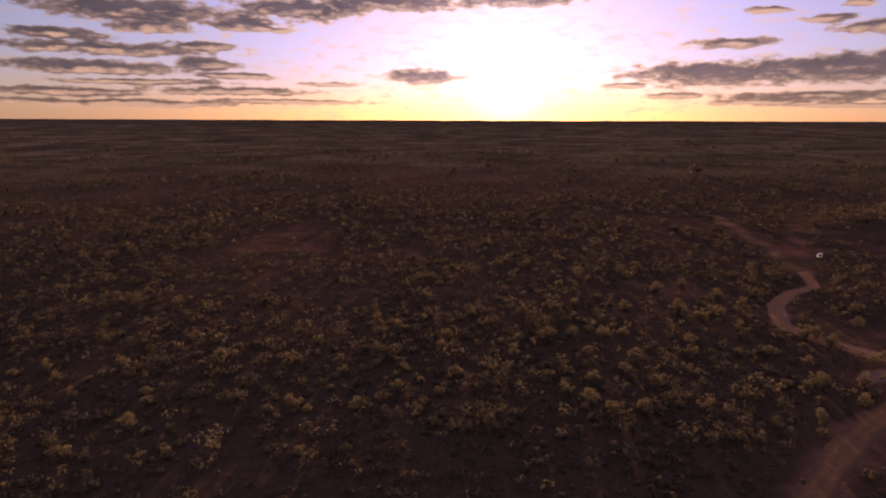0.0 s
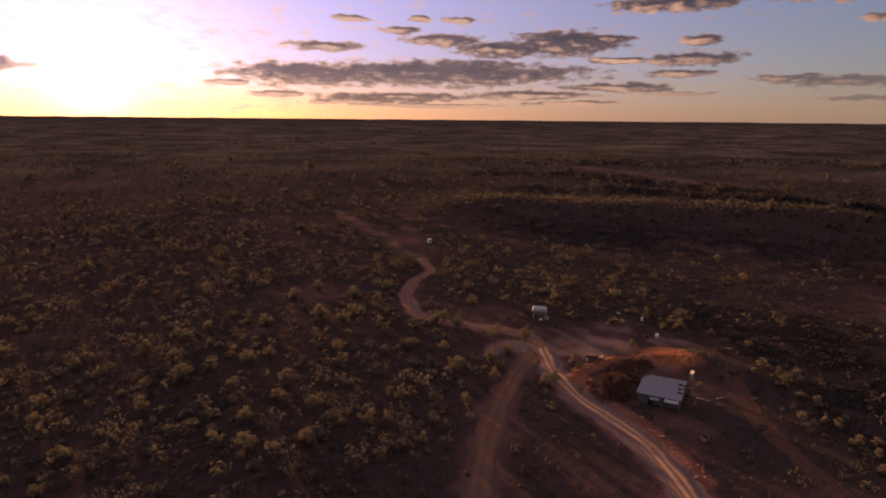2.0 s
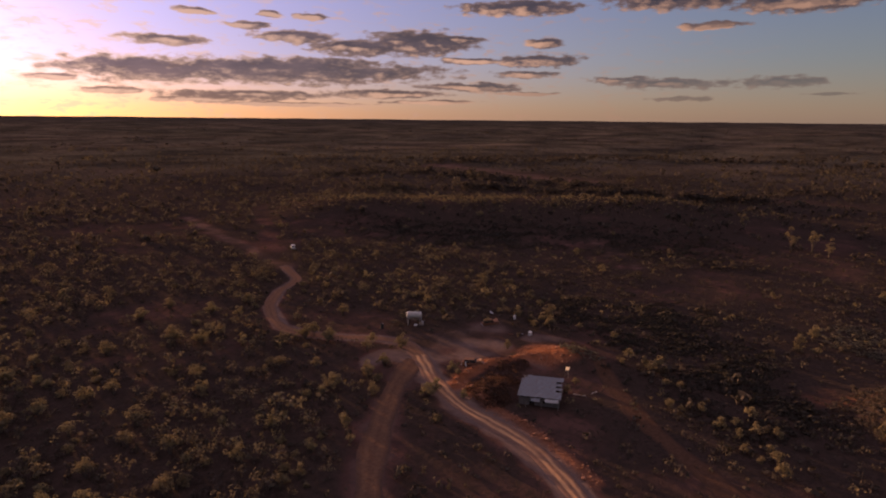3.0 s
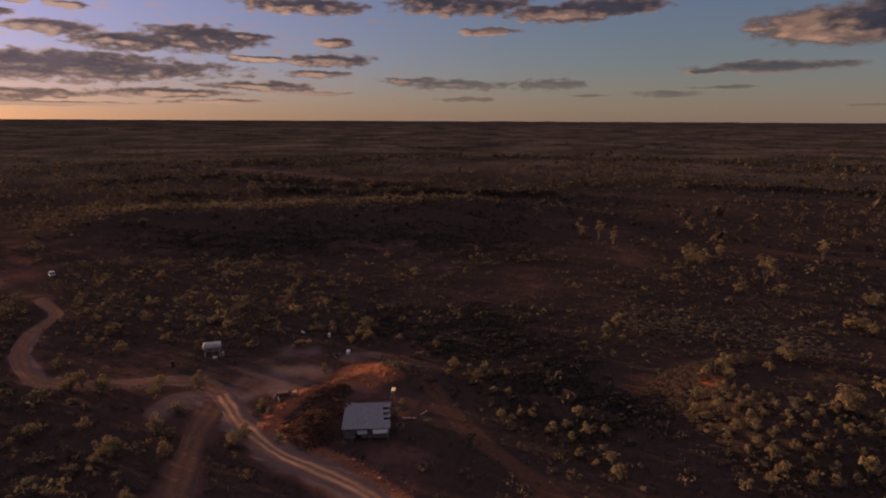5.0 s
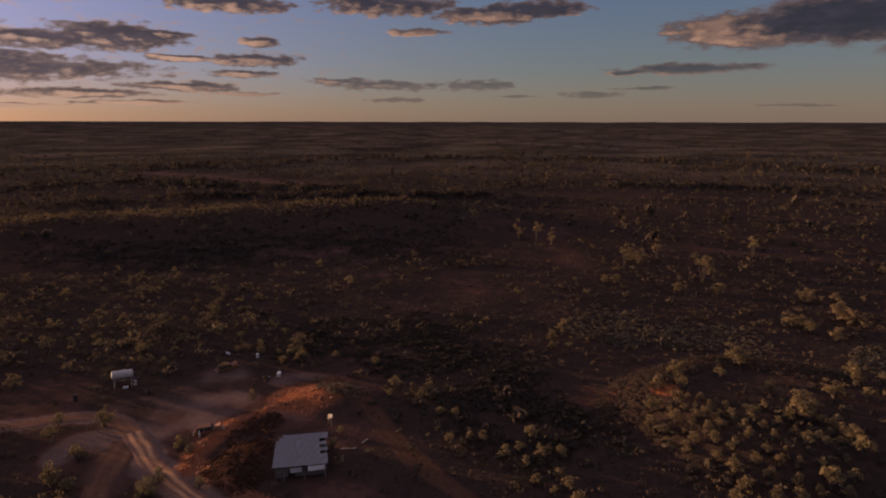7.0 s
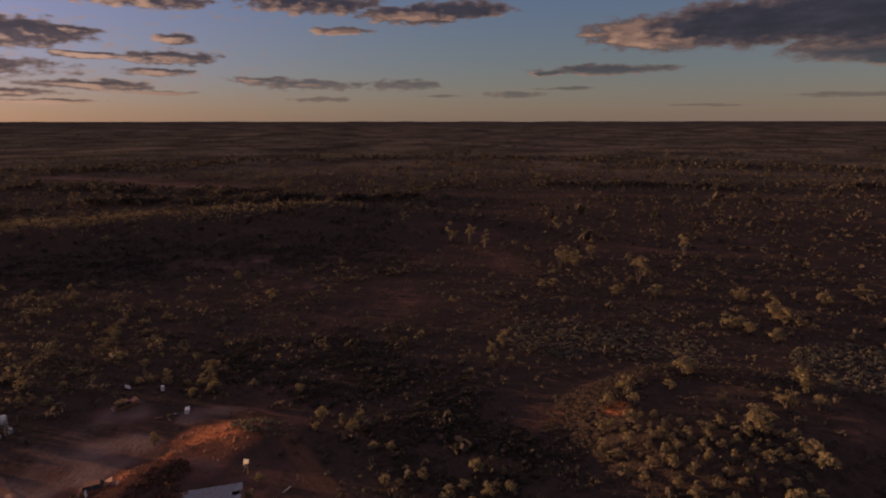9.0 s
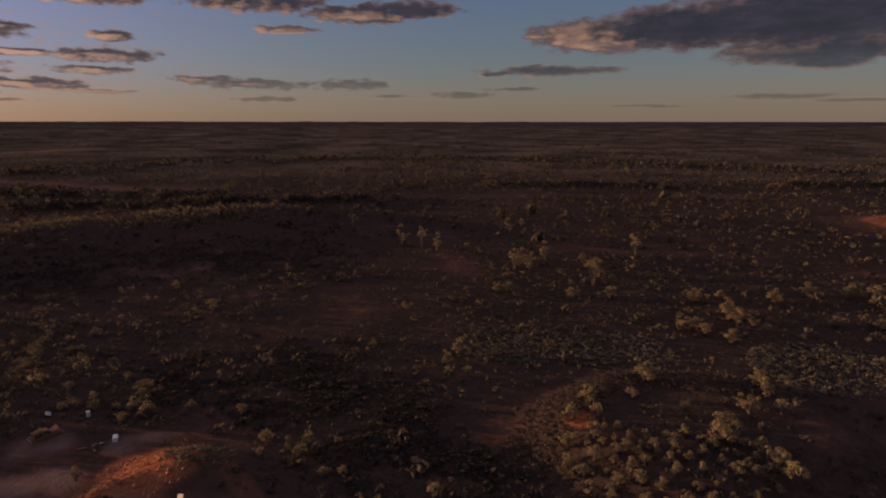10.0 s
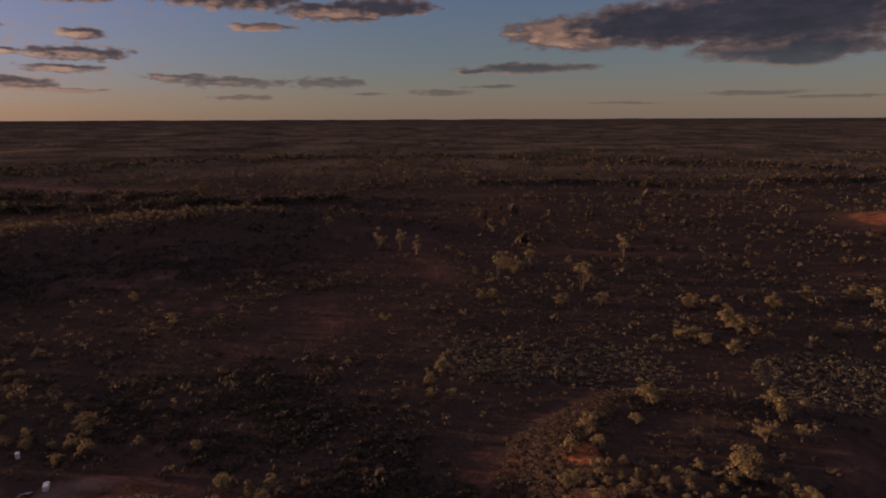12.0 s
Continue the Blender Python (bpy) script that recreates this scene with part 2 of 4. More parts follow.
def ground_material():
    m, n = material("red_earth")
    co = n.add("ShaderNodeTexCoord", 3)
    mid = n.noise(co, 0.09, 5, 0.6)
    fine = n.noise(co, 1.1, 5, 0.7)
    bare = n.add("ShaderNodeAttribute", 2)
    bare.node.attribute_name = "bare"
    cover = n.add("ShaderNodeAttribute", 2)
    cover.node.attribute_name = "cover"
    red = n.add("ShaderNodeAttribute", 2)
    red.node.attribute_name = "red"
    soil = n.mix(n.step(mid, 0.35, 0.65), (0.078, 0.039, 0.031), (0.110, 0.056, 0.043))
    soil = n.mix(n.step(bare, 0.55, 1.0), soil, n.mix(n.step(fine, 0.3, 0.7), (0.140, 0.090, 0.072), (0.190, 0.124, 0.098)))
    soil = n.mix(red, soil, n.mix(n.step(fine, 0.35, 0.65), (0.20, 0.070, 0.032), (0.32, 0.115, 0.050)))
    bare = n.math("MAXIMUM", bare, red)
    litter = n.mix(n.step(fine, 0.4, 0.62), (0.038, 0.027, 0.021), (0.067, 0.043, 0.033))
    open_soil = n.step(n.math("ADD", n.math("ADD", n.math("MULTIPLY", mid, 0.7), n.math("MULTIPLY", n.math("SUBTRACT", 1.0, cover), 0.42)), n.math("MULTIPLY", bare, 0.45)), 0.56, 0.98)
    col = n.mix(open_soil, litter, soil)
    tuft = n.noise(co, 0.55, 6, 0.75)
    col = n.mix(n.math("MULTIPLY", n.step(tuft, 0.47, 0.60), n.math("SUBTRACT", 0.75, n.math("MULTIPLY", bare, 0.6))), col, (0.040, 0.029, 0.022))
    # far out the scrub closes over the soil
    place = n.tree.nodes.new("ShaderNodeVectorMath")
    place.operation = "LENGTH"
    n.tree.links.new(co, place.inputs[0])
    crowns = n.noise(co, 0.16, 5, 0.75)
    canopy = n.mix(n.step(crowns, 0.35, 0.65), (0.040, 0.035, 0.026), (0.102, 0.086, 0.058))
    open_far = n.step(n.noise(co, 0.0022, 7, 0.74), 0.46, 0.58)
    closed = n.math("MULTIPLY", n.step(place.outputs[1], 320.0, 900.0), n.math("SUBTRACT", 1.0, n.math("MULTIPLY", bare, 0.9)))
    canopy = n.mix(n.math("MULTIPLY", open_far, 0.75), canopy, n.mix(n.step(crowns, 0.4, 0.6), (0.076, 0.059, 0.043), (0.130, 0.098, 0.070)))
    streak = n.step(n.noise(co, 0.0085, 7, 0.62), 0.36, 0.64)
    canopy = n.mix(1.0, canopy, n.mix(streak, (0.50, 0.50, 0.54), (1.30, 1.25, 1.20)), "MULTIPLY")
    # ground colour goes darker and greyer from 2600 to 3900 out
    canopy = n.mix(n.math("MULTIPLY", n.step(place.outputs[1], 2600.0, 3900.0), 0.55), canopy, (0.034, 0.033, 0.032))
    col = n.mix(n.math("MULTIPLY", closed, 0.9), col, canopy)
    height = n.math("ADD", n.math("ADD", fine, n.math("MULTIPLY", tuft, 2.5)), n.math("MULTIPLY", mid, 2.0))
    return finish(m, n, n.add("ShaderNodeBsdfPrincipled", Base_Color=col, Roughness=1.0, Specular_IOR_Level=0.0, Normal=bump(n, height, 0.7, 0.25)))


def track_material(name, worn, tone, rim=1.0):
    """Dust with two worn ruts that come and go, brightened for low sun on their rims, fading into the bare soil at both
    edges.
    """
    m, n = material(name)
    co = n.add("ShaderNodeTexCoord", 3)
    uv = n.add("ShaderNodeUVMap")
    uv.node.uv_map = "across"
    x = n.tree.nodes.new("ShaderNodeSeparateXYZ")
    n.tree.links.new(uv, x.inputs[0])
    wander = n.math("MULTIPLY", n.math("SUBTRACT", n.noise(co, 0.25, 3), 0.5), 0.25)
    side = n.math("ABSOLUTE", n.math("ADD", n.math("SUBTRACT", x.outputs[0], 0.5), wander))
    rut = n.math("SUBTRACT", 1.0, n.step(n.math("ABSOLUTE", n.math("SUBTRACT", side, 0.17)), 0.04, 0.13))
    rut = n.math("MULTIPLY", rut, n.step(n.noise(co, 0.11, 4, 0.6), 0.28, 0.50))
    fine = n.noise(co, 1.4, 5, 0.65)
    col = n.mix(n.step(fine, 0.3, 0.7), tuple(v * tone for v in (0.170, 0.089, 0.056)), tuple(v * tone for v in (0.245, 0.130, 0.081)))
    col = n.mix(n.math("MULTIPLY", rut, worn), col, (0.46, 0.250, 0.125))
    edge = n.step(n.math("ADD", side, n.math("MULTIPLY", n.math("SUBTRACT", fine, 0.5), 0.35)), 0.24, 0.44)
    soil = n.mix(n.step(n.noise(co, 1.1, 5, 0.7), 0.3, 0.7), tuple(v * rim for v in (0.138, 0.080, 0.058)), tuple(v * rim for v in (0.188, 0.110, 0.080)))
    col = n.mix(edge, col, soil)
    return finish(m, n, n.add("ShaderNodeBsdfPrincipled", Base_Color=col, Roughness=1.0, Specular_IOR_Level=0.0, Normal=bump(n, fine, 0.6, 0.12)))


def leaf_material(name, a, b, c):
    """Foliage, varied from plant to plant and from tuft to tuft."""
    m, n = material(name)
    rnd = n.add("ShaderNodeObjectInfo", 5)
    isl = n.add("ShaderNodeNewGeometry", 8)
    co = n.add("ShaderNodeNewGeometry", 0)
    patch = n.noise(co, 0.05, 3)
    col = n.mix(rnd, a, b)
    col = n.mix(n.step(patch, 0.35, 0.65), col, c)
    col = n.mix(n.math("MULTIPLY", isl, 0.75), col, tuple(v * 0.4 for v in a))
    d = n.add("ShaderNodeBsdfPrincipled", Base_Color=col, Roughness=0.9, Specular_IOR_Level=0.05)
    t = n.add("ShaderNodeBsdfTranslucent", Color=col)
    mix = n.tree.nodes.new("ShaderNodeMixShader")
    mix.inputs[0].default_value = 0.28
    n.tree.links.new(d, mix.inputs[1])
    n.tree.links.new(t, mix.inputs[2])
    return finish(m, n, mix.outputs[0])


MAT_GROUND = ground_material()
# near stretch: sunlight on the ruts is put into their colour
MAT_TRACK = track_material("sunlit_track_dust", 1.0, 1.05)
MAT_NORTH_TRACK = track_material("narrow_track_dust", 0.10, 0.78)
MAT_OLD_TRACK = track_material("old_track_dust", 0.05, 0.58, 0.55)
MAT_BACK_TRACK = track_material("dim_track_dust", 0.0, 0.40, 0.36)
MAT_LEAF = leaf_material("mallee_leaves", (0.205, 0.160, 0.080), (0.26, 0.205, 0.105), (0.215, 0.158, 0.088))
MAT_THICKET = leaf_material("thicket_leaves", (0.112, 0.092, 0.058), (0.145, 0.118, 0.073), (0.116, 0.088, 0.058))
MAT_WEEDS = leaf_material("dry_red_weeds", (0.098, 0.052, 0.035), (0.128, 0.066, 0.041), (0.090, 0.050, 0.035))
MAT_SCRUB = leaf_material("scrub_leaves", (0.074, 0.060, 0.044), (0.104, 0.083, 0.057), (0.082, 0.062, 0.048))
MAT_SALT = leaf_material("saltbush_leaves", (0.160, 0.136, 0.090), (0.21, 0.178, 0.118), (0.165, 0.134, 0.092))
MAT_CREAM = surface("weathered_cream_paint", (0.40, 0.37, 0.33), (0.52, 0.49, 0.44), 1.0, 0.6, stain=((0.20, 0.12, 0.08), 1.6, 0.45))
# green bush with the hollows' shade put into its leaf colour
MAT_SHADED_SCRUB = leaf_material("shaded_bush_leaves", (0.052, 0.045, 0.033), (0.068, 0.058, 0.041), (0.056, 0.046, 0.034))
MAT_CLOD = surface("red_clods", (0.22, 0.085, 0.042), (0.34, 0.14, 0.070), 0.6, 1.0)
MAT_PALE_IRON = surface("pale_iron", (0.38, 0.37, 0.35), (0.48, 0.46, 0.43), 0.9, 0.5, 0.2, stain=((0.25, 0.14, 0.09), 1.4, 0.4))
MAT_PALE_TIMBER = surface("bleached_timber", (0.34, 0.29, 0.23), (0.45, 0.39, 0.32), 2.0, 0.85)
MAT_CEMENT = surface("old_cement", (0.22, 0.19, 0.17), (0.30, 0.26, 0.23), 0.8, 0.9, bump_by=0.01)
MAT_BARK = surface("grey_bark", (0.07, 0.05, 0.038), (0.11, 0.085, 0.065), 3.0, 0.9, bump_by=0.02)
MAT_IRON = surface("old_roof_iron", (0.20, 0.205, 0.21), (0.27, 0.27, 0.275), 0.8, 0.6, 0.25, stain=((0.16, 0.08, 0.05), 1.5, 0.4))
MAT_WALL = surface("faded_board", (0.09, 0.072, 0.062), (0.14, 0.115, 0.10), 1.5, 0.85, stain=((0.12, 0.07, 0.05), 1.0, 0.5))
MAT_DARK = surface("dark_inside_and_drum", (0.02, 0.018, 0.016), (0.035, 0.03, 0.026), 2.0, 0.9)
MAT_TIMBER = surface("grey_timber", (0.14, 0.11, 0.085), (0.22, 0.18, 0.145), 2.0, 0.85)
MAT_WHITE = surface("chalky_white_paint", (0.56, 0.54, 0.49), (0.68, 0.66, 0.61), 1.2, 0.5, stain=((0.30, 0.18, 0.11), 2.0, 0.35))
MAT_GLASS = surface("dusty_glass", (0.03, 0.035, 0.04), (0.05, 0.055, 0.06), 2.0, 0.15)
MAT_RUBBER = surface("tyre_rubber", (0.025, 0.024, 0.023), (0.04, 0.037, 0.034), 6.0, 0.85)
MAT_STEEL = surface("galvanised_steel", (0.40, 0.40, 0.40), (0.50, 0.49, 0.47), 3.0, 0.45, 0.7)
MAT_RUST = surface("rusted_steel", (0.16, 0.065, 0.032), (0.26, 0.11, 0.055), 2.5, 0.85, 0.2, bump_by=0.01)


# ---- ground ----
TRACK_MAIN = [(49, 5.5), (55.5, 14), (61.6, 21.6), (65.7, 26.9), (69.0, 32.6), (71.2, 39.2), (73.3, 46.0), (76.8, 53.0), (81.4, 59.8), (85.5, 64.4), (89.3, 68.8), (93.4, 76.2),
              (92.0, 82.4), (88.4, 88.2), (85.0, 97.0)]
TRACK_NORTH = [(85.6, 95.0), (84.0, 107.3), (93.4, 122.8), (105.0, 132.8), (118.1, 139.7), (127.0, 155.0)]
TRACK_FAINT = [(127.0, 155.0), (133.0, 172.0), (140.6, 192.5), (155.3, 237.1), (172.0, 280.0)]
TRACK_STRAIGHT = [(127.0, 155.0), (159.0, 203.0), (223.0, 285.0)]
TRACK_OLD = [(87.0, 68.0), (79.2, 65.2), (71.0, 61.4), (59.0, 54.4), (49.1, 47.6), (36.0, 37.0)]
TRACK_BACK = [(116.0, 46.0), (110.0, 37.8), (98.5, 28.6), (87.2, 19.2), (80.2, 11.4), (74.5, 4.5), (64.0, -8.0)]


def smooth(v, lo, hi):
    v = np.clip((v - lo) / (hi - lo), 0, 1)
    return v * v * (3 - 2 * v)


def wave(x, y, size, seed):
    """Soft, uneven swell of about the given length, between -1 and 1."""
    r = np.random.RandomState(seed)
    out = np.zeros_like(x)
    for k in range(7):
        a, ph, s = r.uniform(0, math.pi), r.uniform(0, 6.28), size * r.uniform(0.6, 1.6)
        out += np.sin((x * math.cos(a) + y * math.sin(a)) * 6.283 / s + ph + 0.8 * np.sin((x * math.sin(a) - y * math.cos(a)) * 6.283 / (s * 1.7) + ph * 2))
    return out / 4.5


def fbm(x, y, size, seed, octaves=4):
    """Uneven patchiness between 0 and 1, its largest pieces of the given size."""
    x, y = np.asarray(x, float), np.asarray(y, float)
    out, total = np.zeros(np.shape(x)), 0.0
    for k in range(octaves):
        u, v = x / size * 2 ** k + seed * 3.7, y / size * 2 ** k - seed * 2.3
        i, j = np.floor(u), np.floor(v)
        fu, fv = u - i, v - j
        fu, fv = fu * fu * (3 - 2 * fu), fv * fv * (3 - 2 * fv)
        corner = [np.modf(np.abs(np.sin((i + a) * 127.1 + (j + b) * 311.7 + (seed + k) * 74.7) * 4375.85))[0] for a in (0, 1) for b in (0, 1)]
        out += 0.55 ** k * ((corner[0] * (1 - fv) + corner[1] * fv) * (1 - fu) + (corner[2] * (1 - fv) + corner[3] * fv) * fu)
        total += 0.55 ** k
    return out / total


def along(x, y, line):
    """Distance to a polyline."""
    best = np.full(np.shape(x), 1e9)
    for (ax, ay), (bx, by) in zip(line, line[1:]):
        dx, dy = bx - ax, by - ay
        t = np.clip(((x - ax) * dx + (y - ay) * dy) / (dx * dx + dy * dy), 0, 1)
        best = np.minimum(best, np.hypot(x - ax - t * dx, y - ay - t * dy))
    return best


PAN = [(560.0, 390.0), (519.0, 280.0), (466.0, 173.0)]
SWELL = [(235.0, 225.0), (275.0, 170.0), (312.0, 130.0), (335.0, 90.0)]
BANK = [(85.0, 55.5), (80.5, 50.5), (77.0, 44.0), (74.5, 36.0), (70.0, 27.5), (65.0, 19.0)]
RIDGE = [(80.0, 53.5), (85.5, 55.0), (95.0, 54.0), (101.0, 50.0), (103.0, 46.5)]

PALE_CREEK = [(420.0, 130.0), (443.0, 88.0), (446.0, 20.0), (455.0, -131.0), (463.0, -271.0)]
FLANK = [(109.0, -10.0), (115.0, -12.0), (121.0, -16.5), (127.0, -22.5), (131.0, -30.0), (131.0, -39.0), (126.0, -46.0)]


def terrain(x, y):
    x, y = np.asarray(x, float), np.asarray(y, float)
    r = np.hypot(x, y)
    z = 0.22 * wave(x, y, 23, 3) * smooth(r, 60, 160) + 0.8 * wave(x, y, 140, 5) * smooth(r, 170, 420) + 3.0 * wave(x, y, 520, 9) * smooth(r, 420, 1400)
    z = z + 47.0 * smooth(r, 1000, 4900)
    # spoil heap behind the hut and the low bank that runs from it
    z = z + 2.7 * np.exp(-(((x - 106.0) / 4.8) ** 2 + ((y - 41.0) / 7.0) ** 2)) + (0.55 + 0.4 * wave(x, y, 5, 51)) * (0.8 * np.exp(-(along(x, y, RIDGE) / 1.3) ** 2) + 0.55 * np.exp(-(along(x, y, BANK) / 1.0) ** 2))
    # long swell whose near side lies in its own shade
    z = z + 7.5 * np.exp(-(along(x, y, SWELL) / 38.0) ** 2)
    # weedy spoil mound beside the hut
    z = z + 1.5 * np.exp(-(((x - 82.0) / 5.2) ** 2 + ((y - 46.5) / 3.6) ** 2) ** 2)
    # red bank far out on the plain
    z = z + 5.0 * np.exp(-(((x - 322.0) / 24.0) ** 2 + ((y + 233.0) / 20.0) ** 2))
    # low rise with saltbush
    d = np.hypot((x - 114) / 27.0, (y + 38) / 29.0) + 0.05 * wave(x, y, 22, 14)
    z = z + 3.8 * smooth(1.05 - d, 0.0, 0.42)
    return z


def height(x, y):
    return float(terrain(np.array([x]), np.array([y]))[0])


def patch(x, y, cx, cy, rx, ry):
    return smooth(1.3 - np.hypot((x - cx) / rx, (y - cy) / ry), 0, 0.6)


def bareness(x, y):
    """How free of scrub the ground is: yard, tracks and clay pans."""
    b = np.zeros(np.shape(x))
    wx, wy, thin = x + 2.5 * wave(x, y, 15, 41), y + 2.5 * wave(x, y, 13, 42), np.clip(0.6 + 0.5 * wave(x, y, 11, 43) + 0.35 * wave(x, y, 4.3, 44), 0, 1)
    yard = np.clip(0.85 + 0.25 * wave(x, y, 11, 43), 0, 1)
    for cx, cy, rx, ry in ((107, 66, 15, 8), (92, 68, 10, 7), (84, 74, 8, 5), (100, 60, 9, 6), (104.5, 47, 7, 7), (115, 50, 5, 8), (97, 74, 9, 7), (78.5, 33, 5, 5), (120, -5, 9, 6), (174, 40, 15, 9), (182, 30, 16, 8), (226, 109, 9, 7), (234, 86, 12, 6), (203, 60, 9, 6), (212, 72, 12, 5),
                           (134, -72, 14, 14), (226, 92, 8, 14), (300, -205, 40, 18), (70, 27, 4, 5)):
        b = np.maximum(b, patch(wx, wy, cx, cy, rx, ry) * (yard if cy > 41 and cx < 120 else thin * (0.5 if cy < 45 and cx < 240 else 0.8)))
    b = np.maximum(b, 0.75 - 0.75 * smooth(along(x, y, PAN) + 10 * wave(x, y, 60, 8), 14, 34))
    b = np.maximum(b, 0.6 - 0.6 * smooth(along(x, y, PALE_CREEK) + 8 * wave(x, y, 50, 18), 6, 18))
    b = np.maximum(b, 0.40 - 0.40 * smooth(along(x, y, FLANK), 3.0, 5.0))
    b = np.maximum(b, 1 - smooth(along(x, y, TRACK_MAIN), 2.0, 3.8))
    b = np.maximum(b, 0.9 - 0.9 * smooth(along(x, y, TRACK_MAIN[1:11]) + 1.2 * wave(x, y, 9, 47), 2.4, 4.8))
    b = np.maximum(b, 1 - smooth(along(x, y, TRACK_NORTH), 1.6, 3.2))
    b = np.maximum(b, 0.75 - 0.75 * smooth(along(x, y, TRACK_FAINT) + 2.0 * wave(x, y, 20, 48), 2.0, 7.0))
    b = np.maximum(b, 0.55 - 0.55 * smooth(along(x, y, TRACK_STRAIGHT) + 2.0 * wave(x, y, 20, 49), 1.5, 6.0))
    b = np.maximum(b, 0.8 - 0.8 * smooth(along(x, y, RIDGE), 0.8, 2.0))
    b = np.maximum(b, 0.8 - 0.8 * smooth(along(x, y, BANK), 0.7, 1.7))
    b = np.maximum(b, 0.7 - 0.7 * smooth(along(x, y, TRACK_OLD) + 1.2 * wave(x, y, 8, 45), 2.0, 5.5))
    b = np.maximum(b, 0.3 - 0.3 * smooth(along(x, y, TRACK_BACK) + 1.2 * wave(x, y, 8, 46), 1.8, 5.0))
    return b


def cover(x, y):
    """How close the scrub stands, from open ground (0) to thicket (1)."""
    r = np.hypot(x, y)
    near = 0.55 * fbm(x, y, 62, 4) + 0.45 * fbm(x, y, 19, 6, 3)
    far = 0.45 * fbm(x, y, 260, 7, 5) + 0.55 * fbm(x, y, 90, 8)
    c = smooth(near + (far - near) * smooth(r, 260, 480), 0.30, 0.58)
    # thickets west and north of the yard, the field of shrubs east of the track
    c = np.maximum(c, 0.75 * patch(x, y, 45, 105, 42, 34) * smooth(fbm(x, y, 24, 9), 0.3, 0.55))
    c = np.maximum(c, 0.95 * patch(x, y, 145, 95, 36, 34) * smooth(fbm(x, y, 16, 10), 0.25, 0.5))
    # near-full cover on the rise and in the gully, which darkens their ground
    c = np.maximum(c, 0.95 * np.maximum(patch(x, y, 103, -27, 24, 22), patch(x, y, 100, 10, 24, 17)))
    return c * (1 - 0.4 * patch(x, y, 180, 34, 22, 12))


def redness(x, y):
    """Fresh red earth: spoil heap, cut banks and the face of the rise."""
    k = np.maximum(patch(x, y, 106, 45.5, 6.5, 7.5), patch(x, y, 114.0, -18.5, 3.4, 3.0))
    k = np.maximum(k, 0.35 * patch(x, y, 120, -5, 9, 6))
    k = np.maximum(k, 1 - smooth(along(x, y, RIDGE), 0.8, 2.4))
    k = np.maximum(k, 0.75 * patch(x, y, 318, -219, 13, 14))
    k = np.maximum(k, 0.05 * (1 - smooth(along(x, y, FLANK), 2.5, 5.0)))
    return np.maximum(k, 0.7 - 0.7 * smooth(along(x, y, BANK), 0.4, 1.6))


def mesh_from(name, verts, quads, mats, smooth_faces=False):
    """A mesh from arrays: vertices n x 3, faces m x k."""
    me = bpy.data.meshes.new(name)
    verts, quads = np.asarray(verts, np.float32), np.asarray(quads, np.int32)
    k = quads.shape[1]
    me.vertices.add(len(verts))
    me.vertices.foreach_set("co", verts.ravel())
    me.loops.add(quads.size)
    me.loops.foreach_set("vertex_index", quads.ravel())
    me.polygons.add(len(quads))
    me.polygons.foreach_set("loop_start", np.arange(0, quads.size, k, dtype=np.int32))
    if smooth_faces:
        me.polygons.foreach_set("use_smooth", np.ones(len(quads), bool))
    for mat in mats if isinstance(mats, (list, tuple)) else (mats,):
        me.materials.append(mat)
    me.update(calc_edges=True)
    return me


def graded(lo, hi, a, b, step, grow=1.12):
    """Even steps from a to b, growing steps out to lo and hi."""
    mid = list(np.arange(a, b + step, step))
    up, s = [mid[-1]], step
    while up[-1] < hi:
        s *= grow
        up.append(up[-1] + s)
    down, s = [mid[0]], step
    while down[-1] > lo:
        s *= grow
        down.append(down[-1] - s)
    return np.array(down[:0:-1] + mid + up[1:])


def build_ground():
    xs, ys = graded(-7000, 7000, -25, 190, 1.05, 1.065), graded(-7000, 7000, -100, 150, 1.05, 1.065)
    gx, gy = np.meshgrid(xs, ys, indexing="ij")
    v = np.stack([gx, gy, terrain(gx, gy)], -1).reshape(-1, 3)
    nx, ny = len(xs), len(ys)
    i = (np.arange(nx - 1)[:, None] * ny + np.arange(ny - 1)[None]).ravel()
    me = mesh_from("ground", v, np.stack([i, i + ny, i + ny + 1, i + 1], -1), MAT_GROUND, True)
    at = me.attributes.new("bare", "FLOAT", "POINT")
    at.data.foreach_set("value", bareness(v[:, 0], v[:, 1]).astype(np.float32))
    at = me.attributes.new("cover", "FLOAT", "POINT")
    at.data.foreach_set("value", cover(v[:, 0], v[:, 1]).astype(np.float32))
    at = me.attributes.new("red", "FLOAT", "POINT")
    at.data.foreach_set("value", redness(v[:, 0], v[:, 1]).astype(np.float32))
    return tagged(new("ground", me), "flat red outback plain with sparse scrub to the horizon", "ground", kind="structure")


build_ground()


def curve_points(line, step):
    """Even points on a smooth curve through the line."""
    pts = [Vector((*p, 0)) for p in line]
    pts = [2 * pts[0] - pts[1]] + pts + [2 * pts[-1] - pts[-2]]
    out = []
    for a, b, c, d in zip(pts, pts[1:], pts[2:], pts[3:]):
        m = max(2, int((c - b).length / step))
        for k in range(m):
            t = k / m
            out.append(0.5 * (2 * b + (c - a) * t + (2 * a - 5 * b + 4 * c - d) * t * t + (3 * b - a - 3 * c + d) * t ** 3))
    return out + [pts[-2]]


